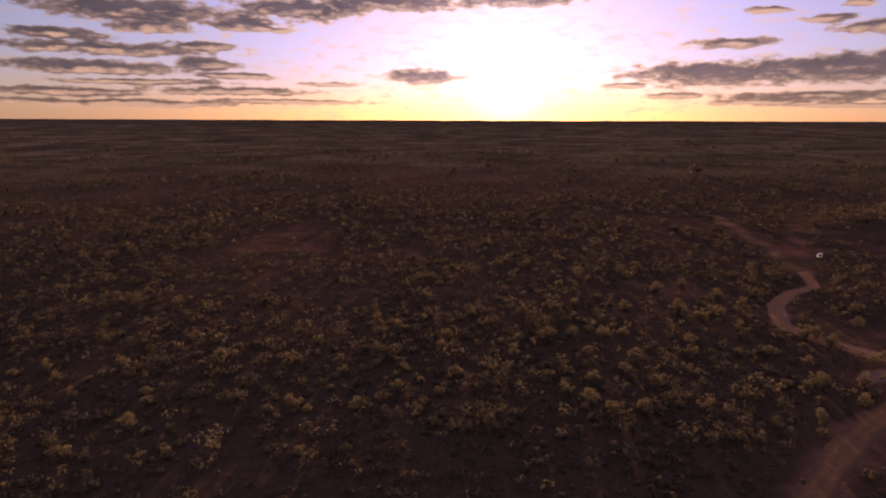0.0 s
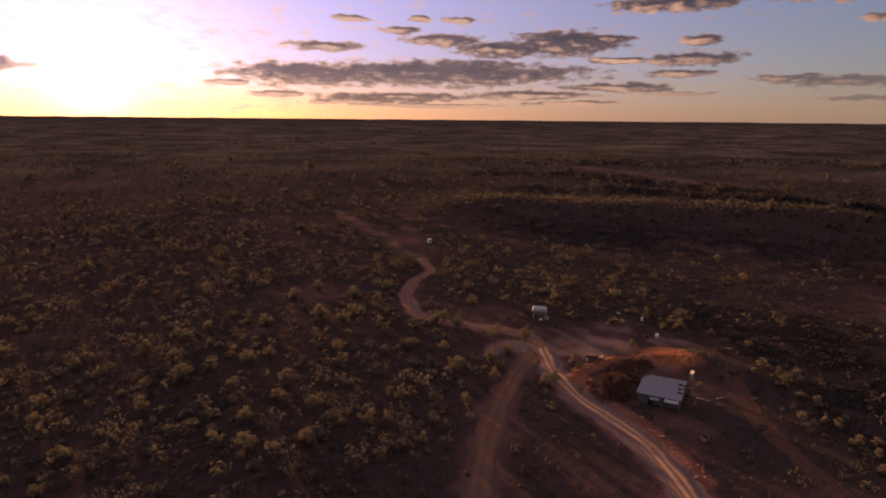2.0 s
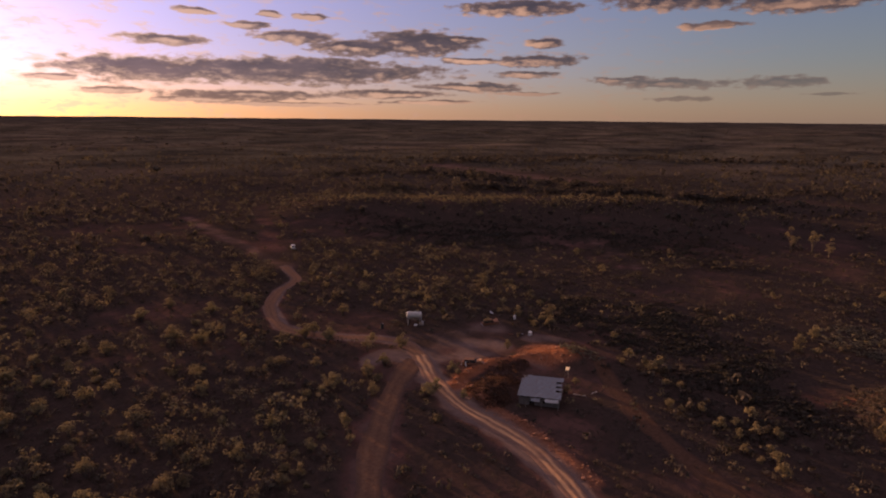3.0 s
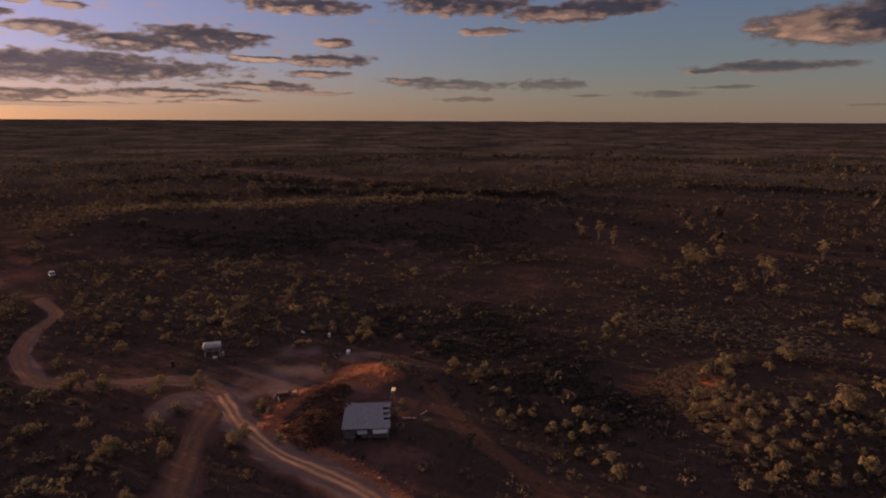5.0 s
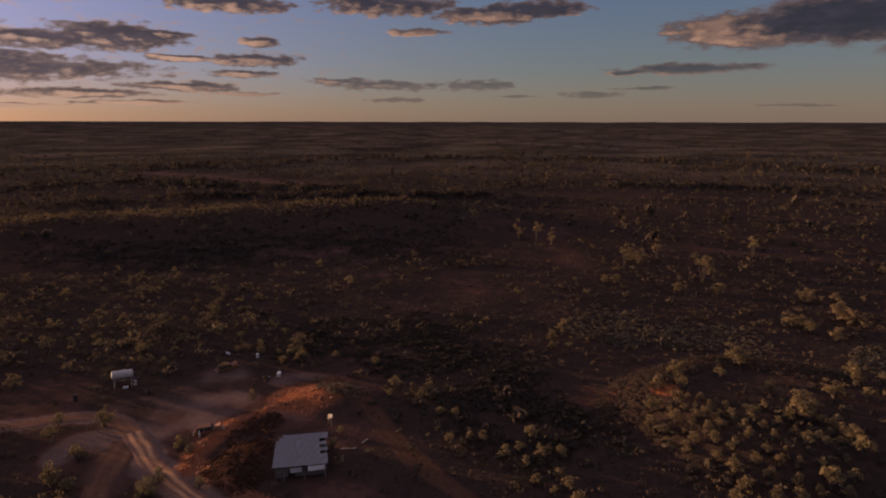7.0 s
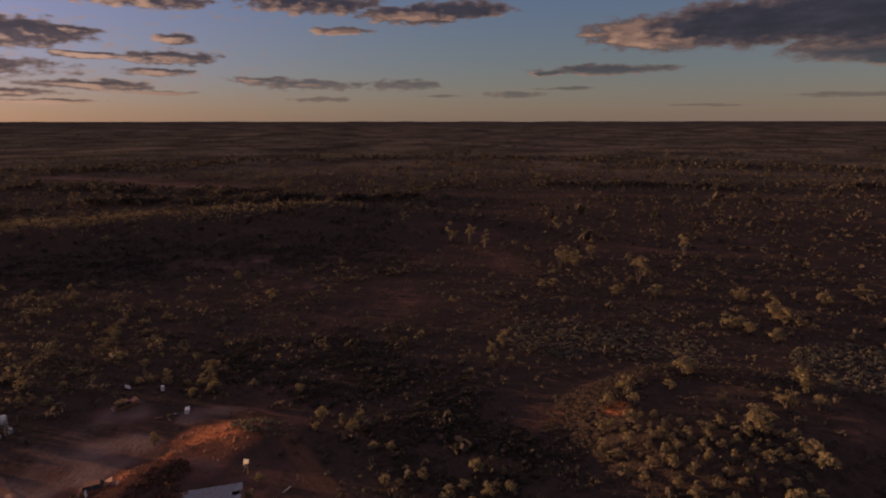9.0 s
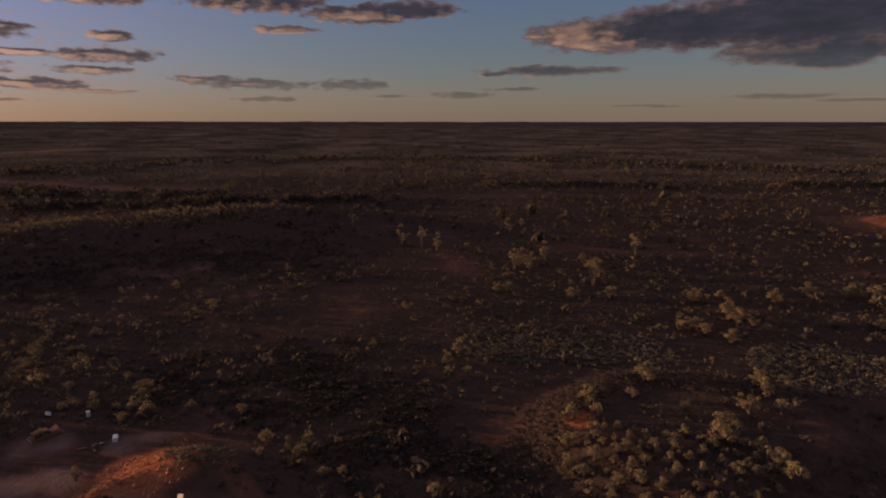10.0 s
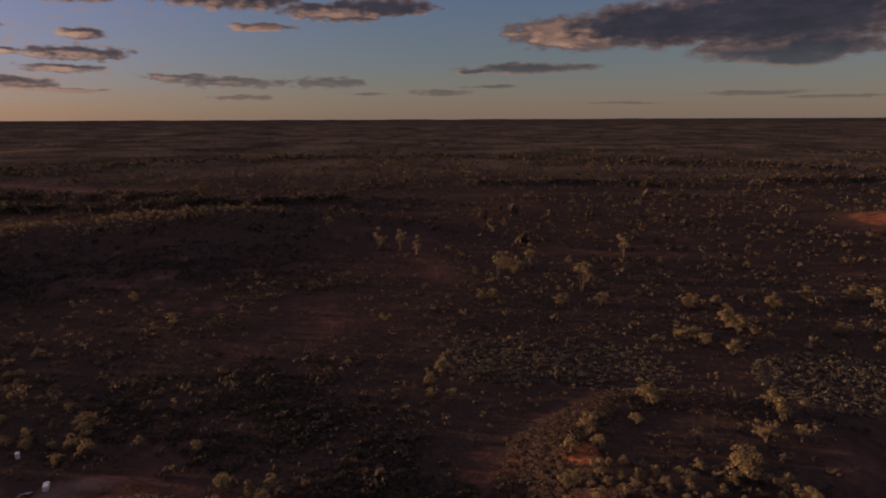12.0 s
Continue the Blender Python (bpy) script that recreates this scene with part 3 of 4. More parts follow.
def build_track(name, line, width, label, mat, relief=1.0, lift=0.0):
    """A dirt track: two worn wheel ruts with a low crown between them."""
    pts = curve_points(line, 1.2)
    prof = ((-0.5, -0.10), (-0.42, 0.05), (-0.30, 0.06), (-0.22, 0.01), (-0.12, 0.07), (0.0, 0.10), (0.12, 0.07), (0.22, 0.01), (0.30, 0.06), (0.42, 0.05), (0.5, -0.10))
    v, uv = [], []
    for k, p in enumerate(pts):
        d = (pts[min(k + 1, len(pts) - 1)] - pts[max(k - 1, 0)]).normalized()
        side = Vector((d.y, -d.x, 0))
        w = width * (1 + 0.18 * math.sin(k * 0.37) * math.sin(k * 0.11 + 1))
        for u, h in prof:
            q = p + side * (u * w)
            v.append((q.x, q.y, height(q.x, q.y) + (h * relief if abs(u) < 0.5 else h) + lift))
            uv.append((u + 0.5, k * 1.2))
    c = len(prof)
    f = [(k * c + j, k * c + j + 1, (k + 1) * c + j + 1, (k + 1) * c + j) for k in range(len(pts) - 1) for j in range(c - 1)]
    me = mesh_from(name, v, f, mat, True)
    layer = me.uv_layers.new(name="across")
    idx = np.array(f).ravel()
    layer.data.foreach_set("uv", np.array(uv, np.float32)[idx].ravel())
    return tagged(new(name, me), label, "dirt track", kind="structure")


build_track("road_1", TRACK_MAIN[:11], 3.5, "pale orange dirt track with two worn wheel ruts, brightened as if sunlit", MAT_TRACK, 1.0, 0.06)
build_track("road_4", TRACK_MAIN[10:-1] + TRACK_NORTH, 3.6, "winding dirt track leading away through the scrub", MAT_NORTH_TRACK, 0.5, 0.03)
build_track("road_2", TRACK_OLD, 5.0, "faint old dirt track branching through the scrub", MAT_OLD_TRACK, 0.35)
build_track("road_3", TRACK_BACK, 4.6, "dim brown dirt track behind the hut", MAT_BACK_TRACK, 0.35)


# ---- plants ----
def tuft_cloud(r, blobs, per, leaf):
    """Leaf tufts, as small bent quads, over the shells of some blobs (x, y, z, radius)."""
    v, f = [], []
    for bx, by, bz, br in blobs:
        n = max(2, round(per * br * br))
        d = r.normal(size=(n, 3))
        d /= np.linalg.norm(d, axis=1)[:, None]
        d[:, 2] = np.where(d[:, 2] < -0.35, -d[:, 2], d[:, 2])
        c = np.array([bx, by, bz]) + d * (br * np.array([1, 1, 0.8]) * r.uniform(0.72, 1.08, (n, 1)))
        t = r.normal(size=(n, 3))
        nrm = d + 0.3 * r.normal(size=(n, 3))
        a = np.cross(nrm, t)
        a /= np.linalg.norm(a, axis=1)[:, None]
        b = np.cross(nrm, a)
        b /= np.linalg.norm(b, axis=1)[:, None]
        s = leaf * r.uniform(0.6, 1.4, (n, 1))
        base = sum(len(q) for q in v)
        q = np.stack([c - a * s, c - b * s * 0.6, c + a * s, c + b * s * 0.6], 1).reshape(-1, 3)
        v.append(q)
        f.append(base + np.arange(4 * n).reshape(-1, 4))
    return np.concatenate(v), np.concatenate(f)


def limb(v, f, a, b, ra, rb, sides=5):
    a, b = np.array(a, float), np.array(b, float)
    d = (b - a) / np.linalg.norm(b - a)
    u = np.cross(d, (0.3, 0.9, 0.2))
    u /= np.linalg.norm(u)
    w = np.cross(d, u)
    base = len(v)
    for c, rad in ((a, ra), (b, rb)):
        for k in range(sides):
            t = 6.283 * k / sides
            v.append(c + (u * math.cos(t) + w * math.sin(t)) * rad)
    for k in range(sides):
        f.append((base + k, base + (k + 1) % sides, base + sides + (k + 1) % sides, base + sides + k))


def plant(name, seed, stems, spread, tall, blob, per, leaf, label, category):
    """A many-stemmed mallee or shrub of unit width: trunk of tapered limbs, crown of leaf tufts."""
    r = np.random.RandomState(seed)
    v, f, blobs = [], [], []
    for k in range(stems):
        t = 6.283 * (k + r.uniform(-0.3, 0.3)) / stems
        out = spread * r.uniform(0.5, 1.05)
        top = np.array([math.cos(t) * out, math.sin(t) * out, tall * r.uniform(0.34, 0.74)])
        knee = np.array([top[0] * 0.4, top[1] * 0.4, top[2] * 0.45])
        limb(v, f, (0.02 * math.cos(t), 0.02 * math.sin(t), -0.08), knee, 0.017, 0.012)
        limb(v, f, knee, top, 0.012, 0.005)
        blobs.append((*top, blob * r.uniform(0.75, 1.15)))
        for _ in range(2):
            e = top * (0.75, 0.75, 1.0) + r.normal(size=3) * (0.13, 0.13, 0.12)
            limb(v, f, knee, e, 0.014, 0.005, 4)
            blobs.append((*e, blob * r.uniform(0.5, 0.85)))
    crest = np.array([r.normal() * 0.06, r.normal() * 0.06, tall * 0.86])
    limb(v, f, (0, 0, 0), crest, 0.018, 0.005)
    blobs.append((*crest, blob * 1.05))
    me = mesh_from("trunk", v, f, MAT_BARK)
    root = tagged(new(name), label, category)
    trunk = new("trunk", me)
    trunk.parent = root
    cv, cf = tuft_cloud(r, blobs, per, leaf)
    crown = new("crown", mesh_from("crown", cv, cf, MAT_LEAF))
    crown.parent = root
    return root


TREES = [plant("mallee_tree", 40 + k, 5 + k % 3, 0.33 - 0.02 * (k % 2), 0.78 + 0.1 * (k % 3), 0.20, 1150, 0.043, "many-stemmed mallee tree with olive-green leaf clumps", "tree") for k in range(6)]
BIG_TREES = [plant("mallee_tree", 50 + k, 8, 0.35, 0.84, 0.17, 3600, 0.025, "large spreading mallee tree with olive-green leaf clumps", "tree") for k in range(2)]
for k, tree in enumerate(TREES + BIG_TREES):
    tree["group"] = "mallee trees in the scrub"
# solitary trees: x, y, width
TREES_GULLY = [(113.1, 30.7, 2.7), (111.9, 26.9, 2.1), (112.4, 24.2, 2.4), (109.7, 30.9, 1.8), (104.2, 20.3, 2.0), (103.9, 17.6, 1.7), (94.7, 17.1, 2.0), (95.0, 15.1, 1.6), (96.2, 11.9, 1.8),
    (92.5, 8.2, 2.4), (94.6, 6.1, 1.8), (98.6, 4.6, 2.3), (93.0, 2.9, 2.4), (94.2, -0.2, 2.0), (90.3, 4.9, 1.7), (88.5, 0.1, 2.1), (85.4, -1.2, 2.3), (81.1, -2.4, 2.4),
    (86.1, 3.3, 1.7), (84.0, 0.8, 1.4), (109.5, 24.9, 2.3), (111.0, 22.2, 1.6), ]
TREES_RISE = [(128.1, -33.5, 4.4), (121.4, -29.1, 2.2), (118.1, -20.6, 3.2), (113.8, -20.9, 2.6), (113.9, -17.1, 2.6), (108.1, -15.2, 2.8), (103.4, -14.3, 2.4), (102.0, -16.3, 2.2), (103.9, -18.2, 2.4),
    (103.6, -21.2, 2.2), (100.5, -22.4, 2.1), (97.8, -22.8, 2.3), (97.3, -18.7, 2.1), (98.8, -20.1, 1.9), (105.8, -37.6, 5.6), (114.7, -35.6, 2.4), (115.0, -45.8, 3.6), (126.9, -53.5, 3.7),
    (92.5, -24.2, 2.7), (89.6, -25.1, 2.9), (86.7, -23.1, 2.1), (103.2, -41.3, 3.0), (100.2, -42.5, 3.5), (96.0, -42.1, 2.9), (90.7, -36.2, 3.2), (95.3, -29.3, 1.9), (98.0, -31.1, 1.7),
    (98.1, -27.6, 1.9), (84.5, -19.8, 1.9), (87.9, -31.6, 2.2), (108.2, -19.2, 2.5), (99.1, -16.5, 2.1), (122.0, -52.2, 3.4), ]
TREES_YARD = [(131.7, 58.2, 3.8), (125.6, 57.0, 2.8), (121.4, 57.2, 2.1), (90.4, 74.8, 3.5), (73.8, 55.1, 3.9), (85.0, 91.9, 3.4), (84.5, 96.4, 2.9), (115.9, 67.4, 2.4), (103.8, 55.1, 1.9),
    (99.7, 101.7, 3.1), (90.2, 34.8, 2.0), (94.9, 35.0, 1.6), (85.3, 57.7, 2.1), (84.2, 55.4, 1.6), (79.8, 70.8, 3.0), (82.1, 96.8, 4.1), (76.9, 98.6, 3.1), (76.7, 55.6, 3.0),
    (76.3, 142.4, 4.2), (92.2, 130.1, 4.1), (83.9, 79.1, 2.9), (82.8, 90.1, 3.0), (88.9, 81.9, 2.7), (76.6, 49.2, 1.7), (73.1, 69.5, 3.2), (79.9, 129.3, 4.6), (129.5, 57.1, 3.3),
    (125.9, 47.2, 1.9), (123.8, 37.7, 2.0), ]
TREES_WEST = [(70.7, 81.2, 2.8), (56.1, 59.4, 2.5), (48.4, 68.5, 2.5), (39.1, 65.0, 3.2), (34.3, 74.9, 2.9), (23.8, 78.9, 2.9), (52.8, 55.0, 1.9), (68.0, 63.6, 2.7), (47.1, 57.9, 2.3),
    (41.6, 54.4, 2.4), (19.8, 70.0, 3.4), (21.7, 65.2, 2.7), (16.5, 74.7, 2.8), (0.3, 64.4, 2.7), (-6.0, 64.7, 2.3), (65.9, 71.8, 3.9), (62.6, 71.4, 2.7), (66.6, 87.7, 3.0),
    (49.1, 88.7, 2.9), (-13.5, 81.3, 2.8), (-21.5, 74.1, 2.9), (36.3, 87.7, 3.3), ]
TREES_NORTH = [(49.3, 122.1, 3.8), (65.2, 112.3, 4.1), (53.3, 96.8, 3.3), (28.0, 93.0, 3.0), (40.1, 102.3, 2.8), (37.6, 128.3, 3.8), (66.6, 139.1, 4.4), (70.9, 113.1, 2.9), (61.8, 118.0, 5.2),
    (30.7, 123.8, 4.0), (21.4, 121.9, 3.2), (22.1, 103.0, 4.3), (12.1, 93.8, 2.9), (70.6, 104.5, 3.0), (-16.7, 100.1, 3.0), (-0.6, 107.0, 3.1), (8.1, 122.1, 3.2), (-1.8, 141.5, 3.5),
    (35.4, 102.9, 3.6), ]
TREES_EAST = [(146.1, 1.7, 2.6), (150.6, -0.8, 3.3), (140.3, 1.6, 2.5), (140.1, -2.2, 1.9), (167.5, -57.2, 4.6), (166.5, -59.4, 3.6), (174.5, -70.8, 6.0), (171.5, -72.0, 4.5), (169.8, -74.6, 3.5),
    (157.7, -63.5, 4.1), (162.7, -59.7, 2.9), (168.4, -95.1, 4.4), (165.5, -103.9, 4.1), (237.1, -25.8, 5.3), (241.5, -29.4, 4.5), (231.4, -49.6, 4.4), (241.8, -49.3, 3.2), (185.3, 12.2, 2.3),
    (202.7, -17.6, 3.7), (201.1, -14.2, 2.9), (195.8, -35.4, 4.0), (194.6, -46.1, 4.4), (190.7, -68.8, 4.5), (192.8, -76.8, 3.9), (189.2, -90.7, 5.1), (195.9, -104.3, 5.5), (193.3, -115.6, 5.2),
    (195.7, -123.9, 4.9), ]
TREES_RISE_BACK = [(126.9, -59.3, 3.1), (114.8, -51.0, 2.5), (102.1, -32.8, 1.7), ]
PLACE_TREES = TREES_GULLY + TREES_RISE + TREES_YARD + TREES_WEST + TREES_NORTH + TREES_EAST + TREES_RISE_BACK


used = {True: 0, False: 0}


def put_tree(x, y, w):
    """Stands a mallee of width w at (x, y): the first ones are the models, the rest their copies."""
    kinds = BIG_TREES if w > 3.4 else TREES
    k = used[w > 3.4]
    used[w > 3.4] += 1
    r = random.Random(k)
    m = pose(x, y, height(x, y), 0, 0, r.uniform(0, 360)) @ Matrix.Diagonal((1.08 * w, 1.08 * w, w * r.uniform(0.9, 1.3) * (0.85 if w > 3.4 else 1.0), 1))
    ob = kinds[k] if k < len(kinds) else copy_thing(kinds[k % len(kinds)], Matrix())
    ob.matrix_basis = m
    return ob


for x, y, w in PLACE_TREES:
    put_tree(x, y, w)

# tall thin-crowned gums that stand alone on the plain
GUMS = [plant("gum_tree", 60 + k, 4, 0.26, 1.0, 0.13, 4200, 0.026, "tall gum tree with a thin hanging crown", "tree") for k in range(2)]
for k, (x, y, tall) in enumerate(((272, 17, 9.5), (268, 9, 9.0), (262, 3, 8.0), (229, -23, 8.5), (226, -28, 7.5), (209, -45, 9.5), (243, -36, 8.0), (305, 40, 8.0), (300, -30, 8.0), (252, -72, 7.5))):
    gum = GUMS[k] if k < 2 else copy_thing(GUMS[k % 2], Matrix())
    gum["group"] = "gum trees on the plain"
    gum.matrix_basis = pose(x, y, height(x, y), 0, 0, 137 * k) @ Matrix.Diagonal((0.85 * tall, 0.85 * tall, tall, 1))

# more mallees between them, thinned by the soil
r_fill = np.random.RandomState(77)
taken = [(x, y) for x, y, w in PLACE_TREES]
for cx, cy, rx, ry, number, lo, hi, gap in ((106, -21, 7.5, 6.5, 18, 1.2, 1.9, 1.6), (98, -32, 11, 11, 30, 1.3, 2.2, 2.2)):
    while number:
        x, y = cx + r_fill.uniform(-rx, rx), cy + r_fill.uniform(-ry, ry)
        if math.hypot((x - cx) / rx, (y - cy) / ry) < 1 and min(math.hypot(x - a, y - b) for a, b in taken) > gap and math.hypot(x - 114.0, y + 18.5) > 3.0:
            taken.append((x, y))
            put_tree(x, y, r_fill.uniform(lo, hi))
            number -= 1
while sum(used.values()) < 300:
    az, d = radians(r_fill.uniform(-50, 72)), r_fill.uniform(70, 300)
    x, y = d * math.sin(az), d * math.cos(az)
    if bareness(np.array([x]), np.array([y]))[0] > 0.05 or math.hypot(x - 90, y - 42) < 16 or min(math.hypot(x - a, y - b) for a, b in taken) < 3.5:
        continue
    if cover(np.array([x]), np.array([y]))[0] < 0.35 or max(patch(x, y, 112, 10, 30, 18), patch(x, y, 165, 30, 38, 30)) > 0.3 or math.hypot(x - 122, y + 32) < 24:
        continue
    taken.append((x, y))
    put_tree(x, y, r_fill.uniform(1.8, 3.4))


SHRUBS = [plant("shrub", 70 + k, 5, 0.30, 0.55, 0.23, 900, 0.047, "rounded olive shrub on red earth", "shrub") for k in range(4)]
count = 0
while count < 300:
    az, d = radians(r_fill.uniform(-55, 66)), r_fill.uniform(62, 190)
    x, y = d * math.sin(az), d * math.cos(az)
    if bareness(np.array([x]), np.array([y]))[0] > 0.05 or math.hypot(x - 86, y - 38) < 9 or min(math.hypot(x - a, y - b) for a, b in taken) < 2.2:
        continue
    if cover(np.array([x]), np.array([y]))[0] < 0.45 or max(patch(x, y, 112, 10, 30, 18), patch(x, y, 165, 30, 38, 30)) > 0.4 * r_fill.uniform(0.5, 2.0):
        continue
    taken.append((x, y))
    bush = SHRUBS[count] if count < len(SHRUBS) else copy_thing(SHRUBS[count % len(SHRUBS)], Matrix())
    bush["group"] = "shrubs in the scrub"
    w = r_fill.uniform(1.3, 2.7) * (0.7 if math.hypot(x - 92, y - 42) < 16 else 1.0)
    bush.matrix_basis = pose(x, y, height(x, y), 0, 0, r_fill.uniform(0, 360)) @ Matrix.Diagonal((w, w, w * r_fill.uniform(0.8, 1.15), 1))
    count += 1


def scatter(seed, count, r0, r1, power=1.0, az0=-70, az1=140):
    r = np.random.RandomState(seed)
    a = np.radians(r.uniform(az0, az1, count))
    d = (r0 ** (2 - power) + r.uniform(0, 1, count) * (r1 ** (2 - power) - r0 ** (2 - power))) ** (1 / (2 - power))
    return np.sin(a) * d, np.cos(a) * d, r


def clump_shape(r, tufts, leaf):
    """A low rounded bush of unit size."""
    blobs = [(0, 0, 0.25, 0.42)] + [(*(r.normal(size=2) * 0.28), r.uniform(0.25, 0.5), r.uniform(0.2, 0.3)) for _ in range(3)]
    return tuft_cloud(r, blobs, tufts / sum(b[3] ** 2 for b in blobs), leaf)


def crown_shape(r, tufts, leaf):
    """A mallee of unit width: an uneven umbrella of leaf heads over a dim, open skirt."""
    blobs = []
    for k in range(r.randint(5, 9)):
        t, d = r.uniform(0, 6.283), 0.40 * math.sqrt(r.uniform(0, 1))
        blobs.append((d * math.cos(t), d * math.sin(t), 0.62 - 0.7 * d * d + r.uniform(-0.10, 0.10), r.uniform(0.13, 0.24)))
    blobs.append((0, 0, 0.28, 0.24))
    return tuft_cloud(r, blobs, tufts / sum(b[3] ** 2 for b in blobs), leaf)


def tufts_at(name, x, y, s, r, tufts, leaf, label, mat, category="scrub", flatness=1.0, shape=clump_shape, kinds=8):
    """Plants of a few shapes and of size s, standing at x, y, as one mesh."""
    z = terrain(x, y)
    vs, fs, base = [], [], 0
    turn = r.uniform(0, 6.283, len(x))
    tall = flatness * r.uniform(0.8, 1.25, len(x))
    for k in range(kinds):
        sv, sf = shape(r, tufts, leaf)
        idx = np.arange(k, len(x), kinds)
        c, q = np.cos(turn[idx])[:, None], np.sin(turn[idx])[:, None]
        px = x[idx, None] + s[idx, None] * (sv[None, :, 0] * c - sv[None, :, 1] * q)
        py = y[idx, None] + s[idx, None] * (sv[None, :, 0] * q + sv[None, :, 1] * c)
        pz = z[idx, None] + (s * tall)[idx, None] * sv[None, :, 2]
        vs.append(np.stack([px, py, pz], -1).reshape(-1, 3))
        fs.append((base + np.arange(len(idx))[:, None, None] * len(sv) + sf[None]).reshape(-1, 4))
        base += len(idx) * len(sv)
    me = mesh_from(name, np.concatenate(vs), np.concatenate(fs), mat)
    return tagged(new(name, me), label, category, kind="stuff")


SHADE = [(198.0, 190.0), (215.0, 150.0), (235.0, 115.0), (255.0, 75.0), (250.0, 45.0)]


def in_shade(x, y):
    """The shaded hollow behind the long swell; brighter plants are left out to darken it."""
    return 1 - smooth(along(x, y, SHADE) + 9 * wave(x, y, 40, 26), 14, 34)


def scrub(name, seed, count, r0, r1, size, tufts, leaf, power, keep, label, flatness=1.0):
    """Low scrub over a ring of the plain, close in the thickets and sparse between them."""
    x, y, r = scatter(seed, count, r0, r1, power)
    dense = 0.12 + 0.95 * cover(x, y)
    dense = dense * (1 - 0.85 * np.maximum(np.maximum(patch(x, y, 128, -30, 11, 20), patch(x, y, 122, -8, 13, 9)), patch(x, y, 140, -72, 14, 15)))
    dense = dense * smooth(along(x, y, FLANK), 4.0, 6.0)
    ok = (r.uniform(0, 1, count) < keep * dense) & (bareness(x, y) < r.uniform(0.1, 0.7, count)) & (np.hypot(x - 86, y - 38) > 6)
    ok &= np.hypot((x - 82) / 9, (y - 46) / 6) > 1
    x, y = x[ok], y[ok]
    weeds = 1 - 0.5 * patch(x, y, 90, 43, 14, 13)
    return tufts_at(name, x, y, size * weeds * np.exp(r.normal(0, 0.42, len(x))), r, tufts, leaf, label, MAT_SCRUB, "scrub", flatness)


def belt(name, seed, line, wide, count, size, tufts, leaf, label, gaps=-0.1):
    """A line of taller growth along a dry watercourse, its leaves darkened for the shaded side."""
    r = np.random.RandomState(seed)
    pts = curve_points(line, 4.0)
    k = r.randint(0, len(pts), count)
    spread = wide * (0.5 + np.abs(wave(k * 5.0, k * 0.0, 190, seed)) * 1.6)
    x = np.array([pts[i].x for i in k]) + r.normal(0, 1, count) * spread
    y = np.array([pts[i].y for i in k]) + r.normal(0, 1, count) * spread
    ok = wave(x, y, 75, seed + 3) + 0.5 * wave(x, y, 24, seed + 4) > gaps
    x, y = x[ok], y[ok]
    # dim scrub leaves here, so that no tops look sunlit
    return tufts_at(name, x, y, size * np.exp(r.normal(0, 0.3, len(x))), r, tufts, leaf, label, MAT_SCRUB, "tree belt", 1.0, crown_shape)


scrub("near_scrub", 11, 32000, 45, 260, 0.92, 12, 0.20, 0.6, 0.9, "dense low olive-brown scrub on red earth")
scrub("middle_scrub", 12, 28000, 255, 900, 1.9, 8, 0.26, 0.9, 0.85, "olive-brown scrub across the plain")
scrub("far_scrub", 13, 20000, 860, 4300, 5.4, 7, 0.30, 1.2, 0.95, "dark distant scrub towards the horizon", 0.28)
belt("creek_trees", 21, [(325, 285), (355, 268), (392, 234), (394, 179), (406, 137), (405, 93), (430, 50)], 8, 1150, 3.6, 16, 0.16, "dark belt of trees along a dry creek", -0.55)
belt("far_creek_trees", 22, [(385, 400), (420, 385), (452, 360), (461, 305), (442, 206), (446, 150)], 11, 850, 3.6, 14, 0.17, "second dark belt of trees further out", -0.4)
belt("east_creek_trees", 24, [(480, 60), (500, -20), (512, -90), (498, -184), (505, -297), (520, -400)], 13, 1000, 3.6, 13, 0.18, "dark broken belt of trees in the east", -0.2)
belt("distant_creek_trees", 23, [(560, 460), (760, 300), (875, 155), (864, -30), (758, -206), (600, -420)], 24, 1500, 4.2, 8, 0.24, "faint far belt of trees across the plain")


def thickets():
    """Close stands of mallee west and north of the yard, too many to count."""
    x, y, r = scatter(61, 9000, 62, 420, 0.75, -62, 62)
    keep = cover(x, y) * smooth(fbm(x, y, 11, 62, 3), 0.34, 0.56)
    keep *= 1 - (1 - smooth(np.hypot((x - 95) / 38, (y - 50) / 34), 0.8, 1.15))
    ok = (r.uniform(0, 1, len(x)) < keep) & (bareness(x, y) < 0.1) & (in_shade(x, y) < 0.3)
    x, y = x[ok], y[ok]
    return tufts_at("mallee_thicket", x, y, 2.5 * np.exp(r.normal(0, 0.32, len(x))), r, 52, 0.070, "close stands of olive mallee with dark skirts", MAT_THICKET, "thicket", 0.95, crown_shape, 12)


thickets()


def far_mallees():
    """Clumps of mallee over the middle of the plain, too many to count."""
    x, y, r = scatter(41, 17000, 210, 1100, 1.1)
    keep = cover(x, y) * smooth(fbm(x, y, 42, 43), 0.38, 0.58)
    ok = (r.uniform(0, 1, len(x)) < keep) & (bareness(x, y) < 0.2) & (in_shade(x, y) < 0.3)
    x, y = x[ok], y[ok]
    return tufts_at("far_mallees", x, y, (1.7 + 1.5 * smooth(np.hypot(x, y), 300, 620)) * np.exp(r.normal(0, 0.4, len(x))), r, 16, 0.14, "clumps of olive mallee trees across the plain", MAT_THICKET, "tree", 1.0, crown_shape)


far_mallees()


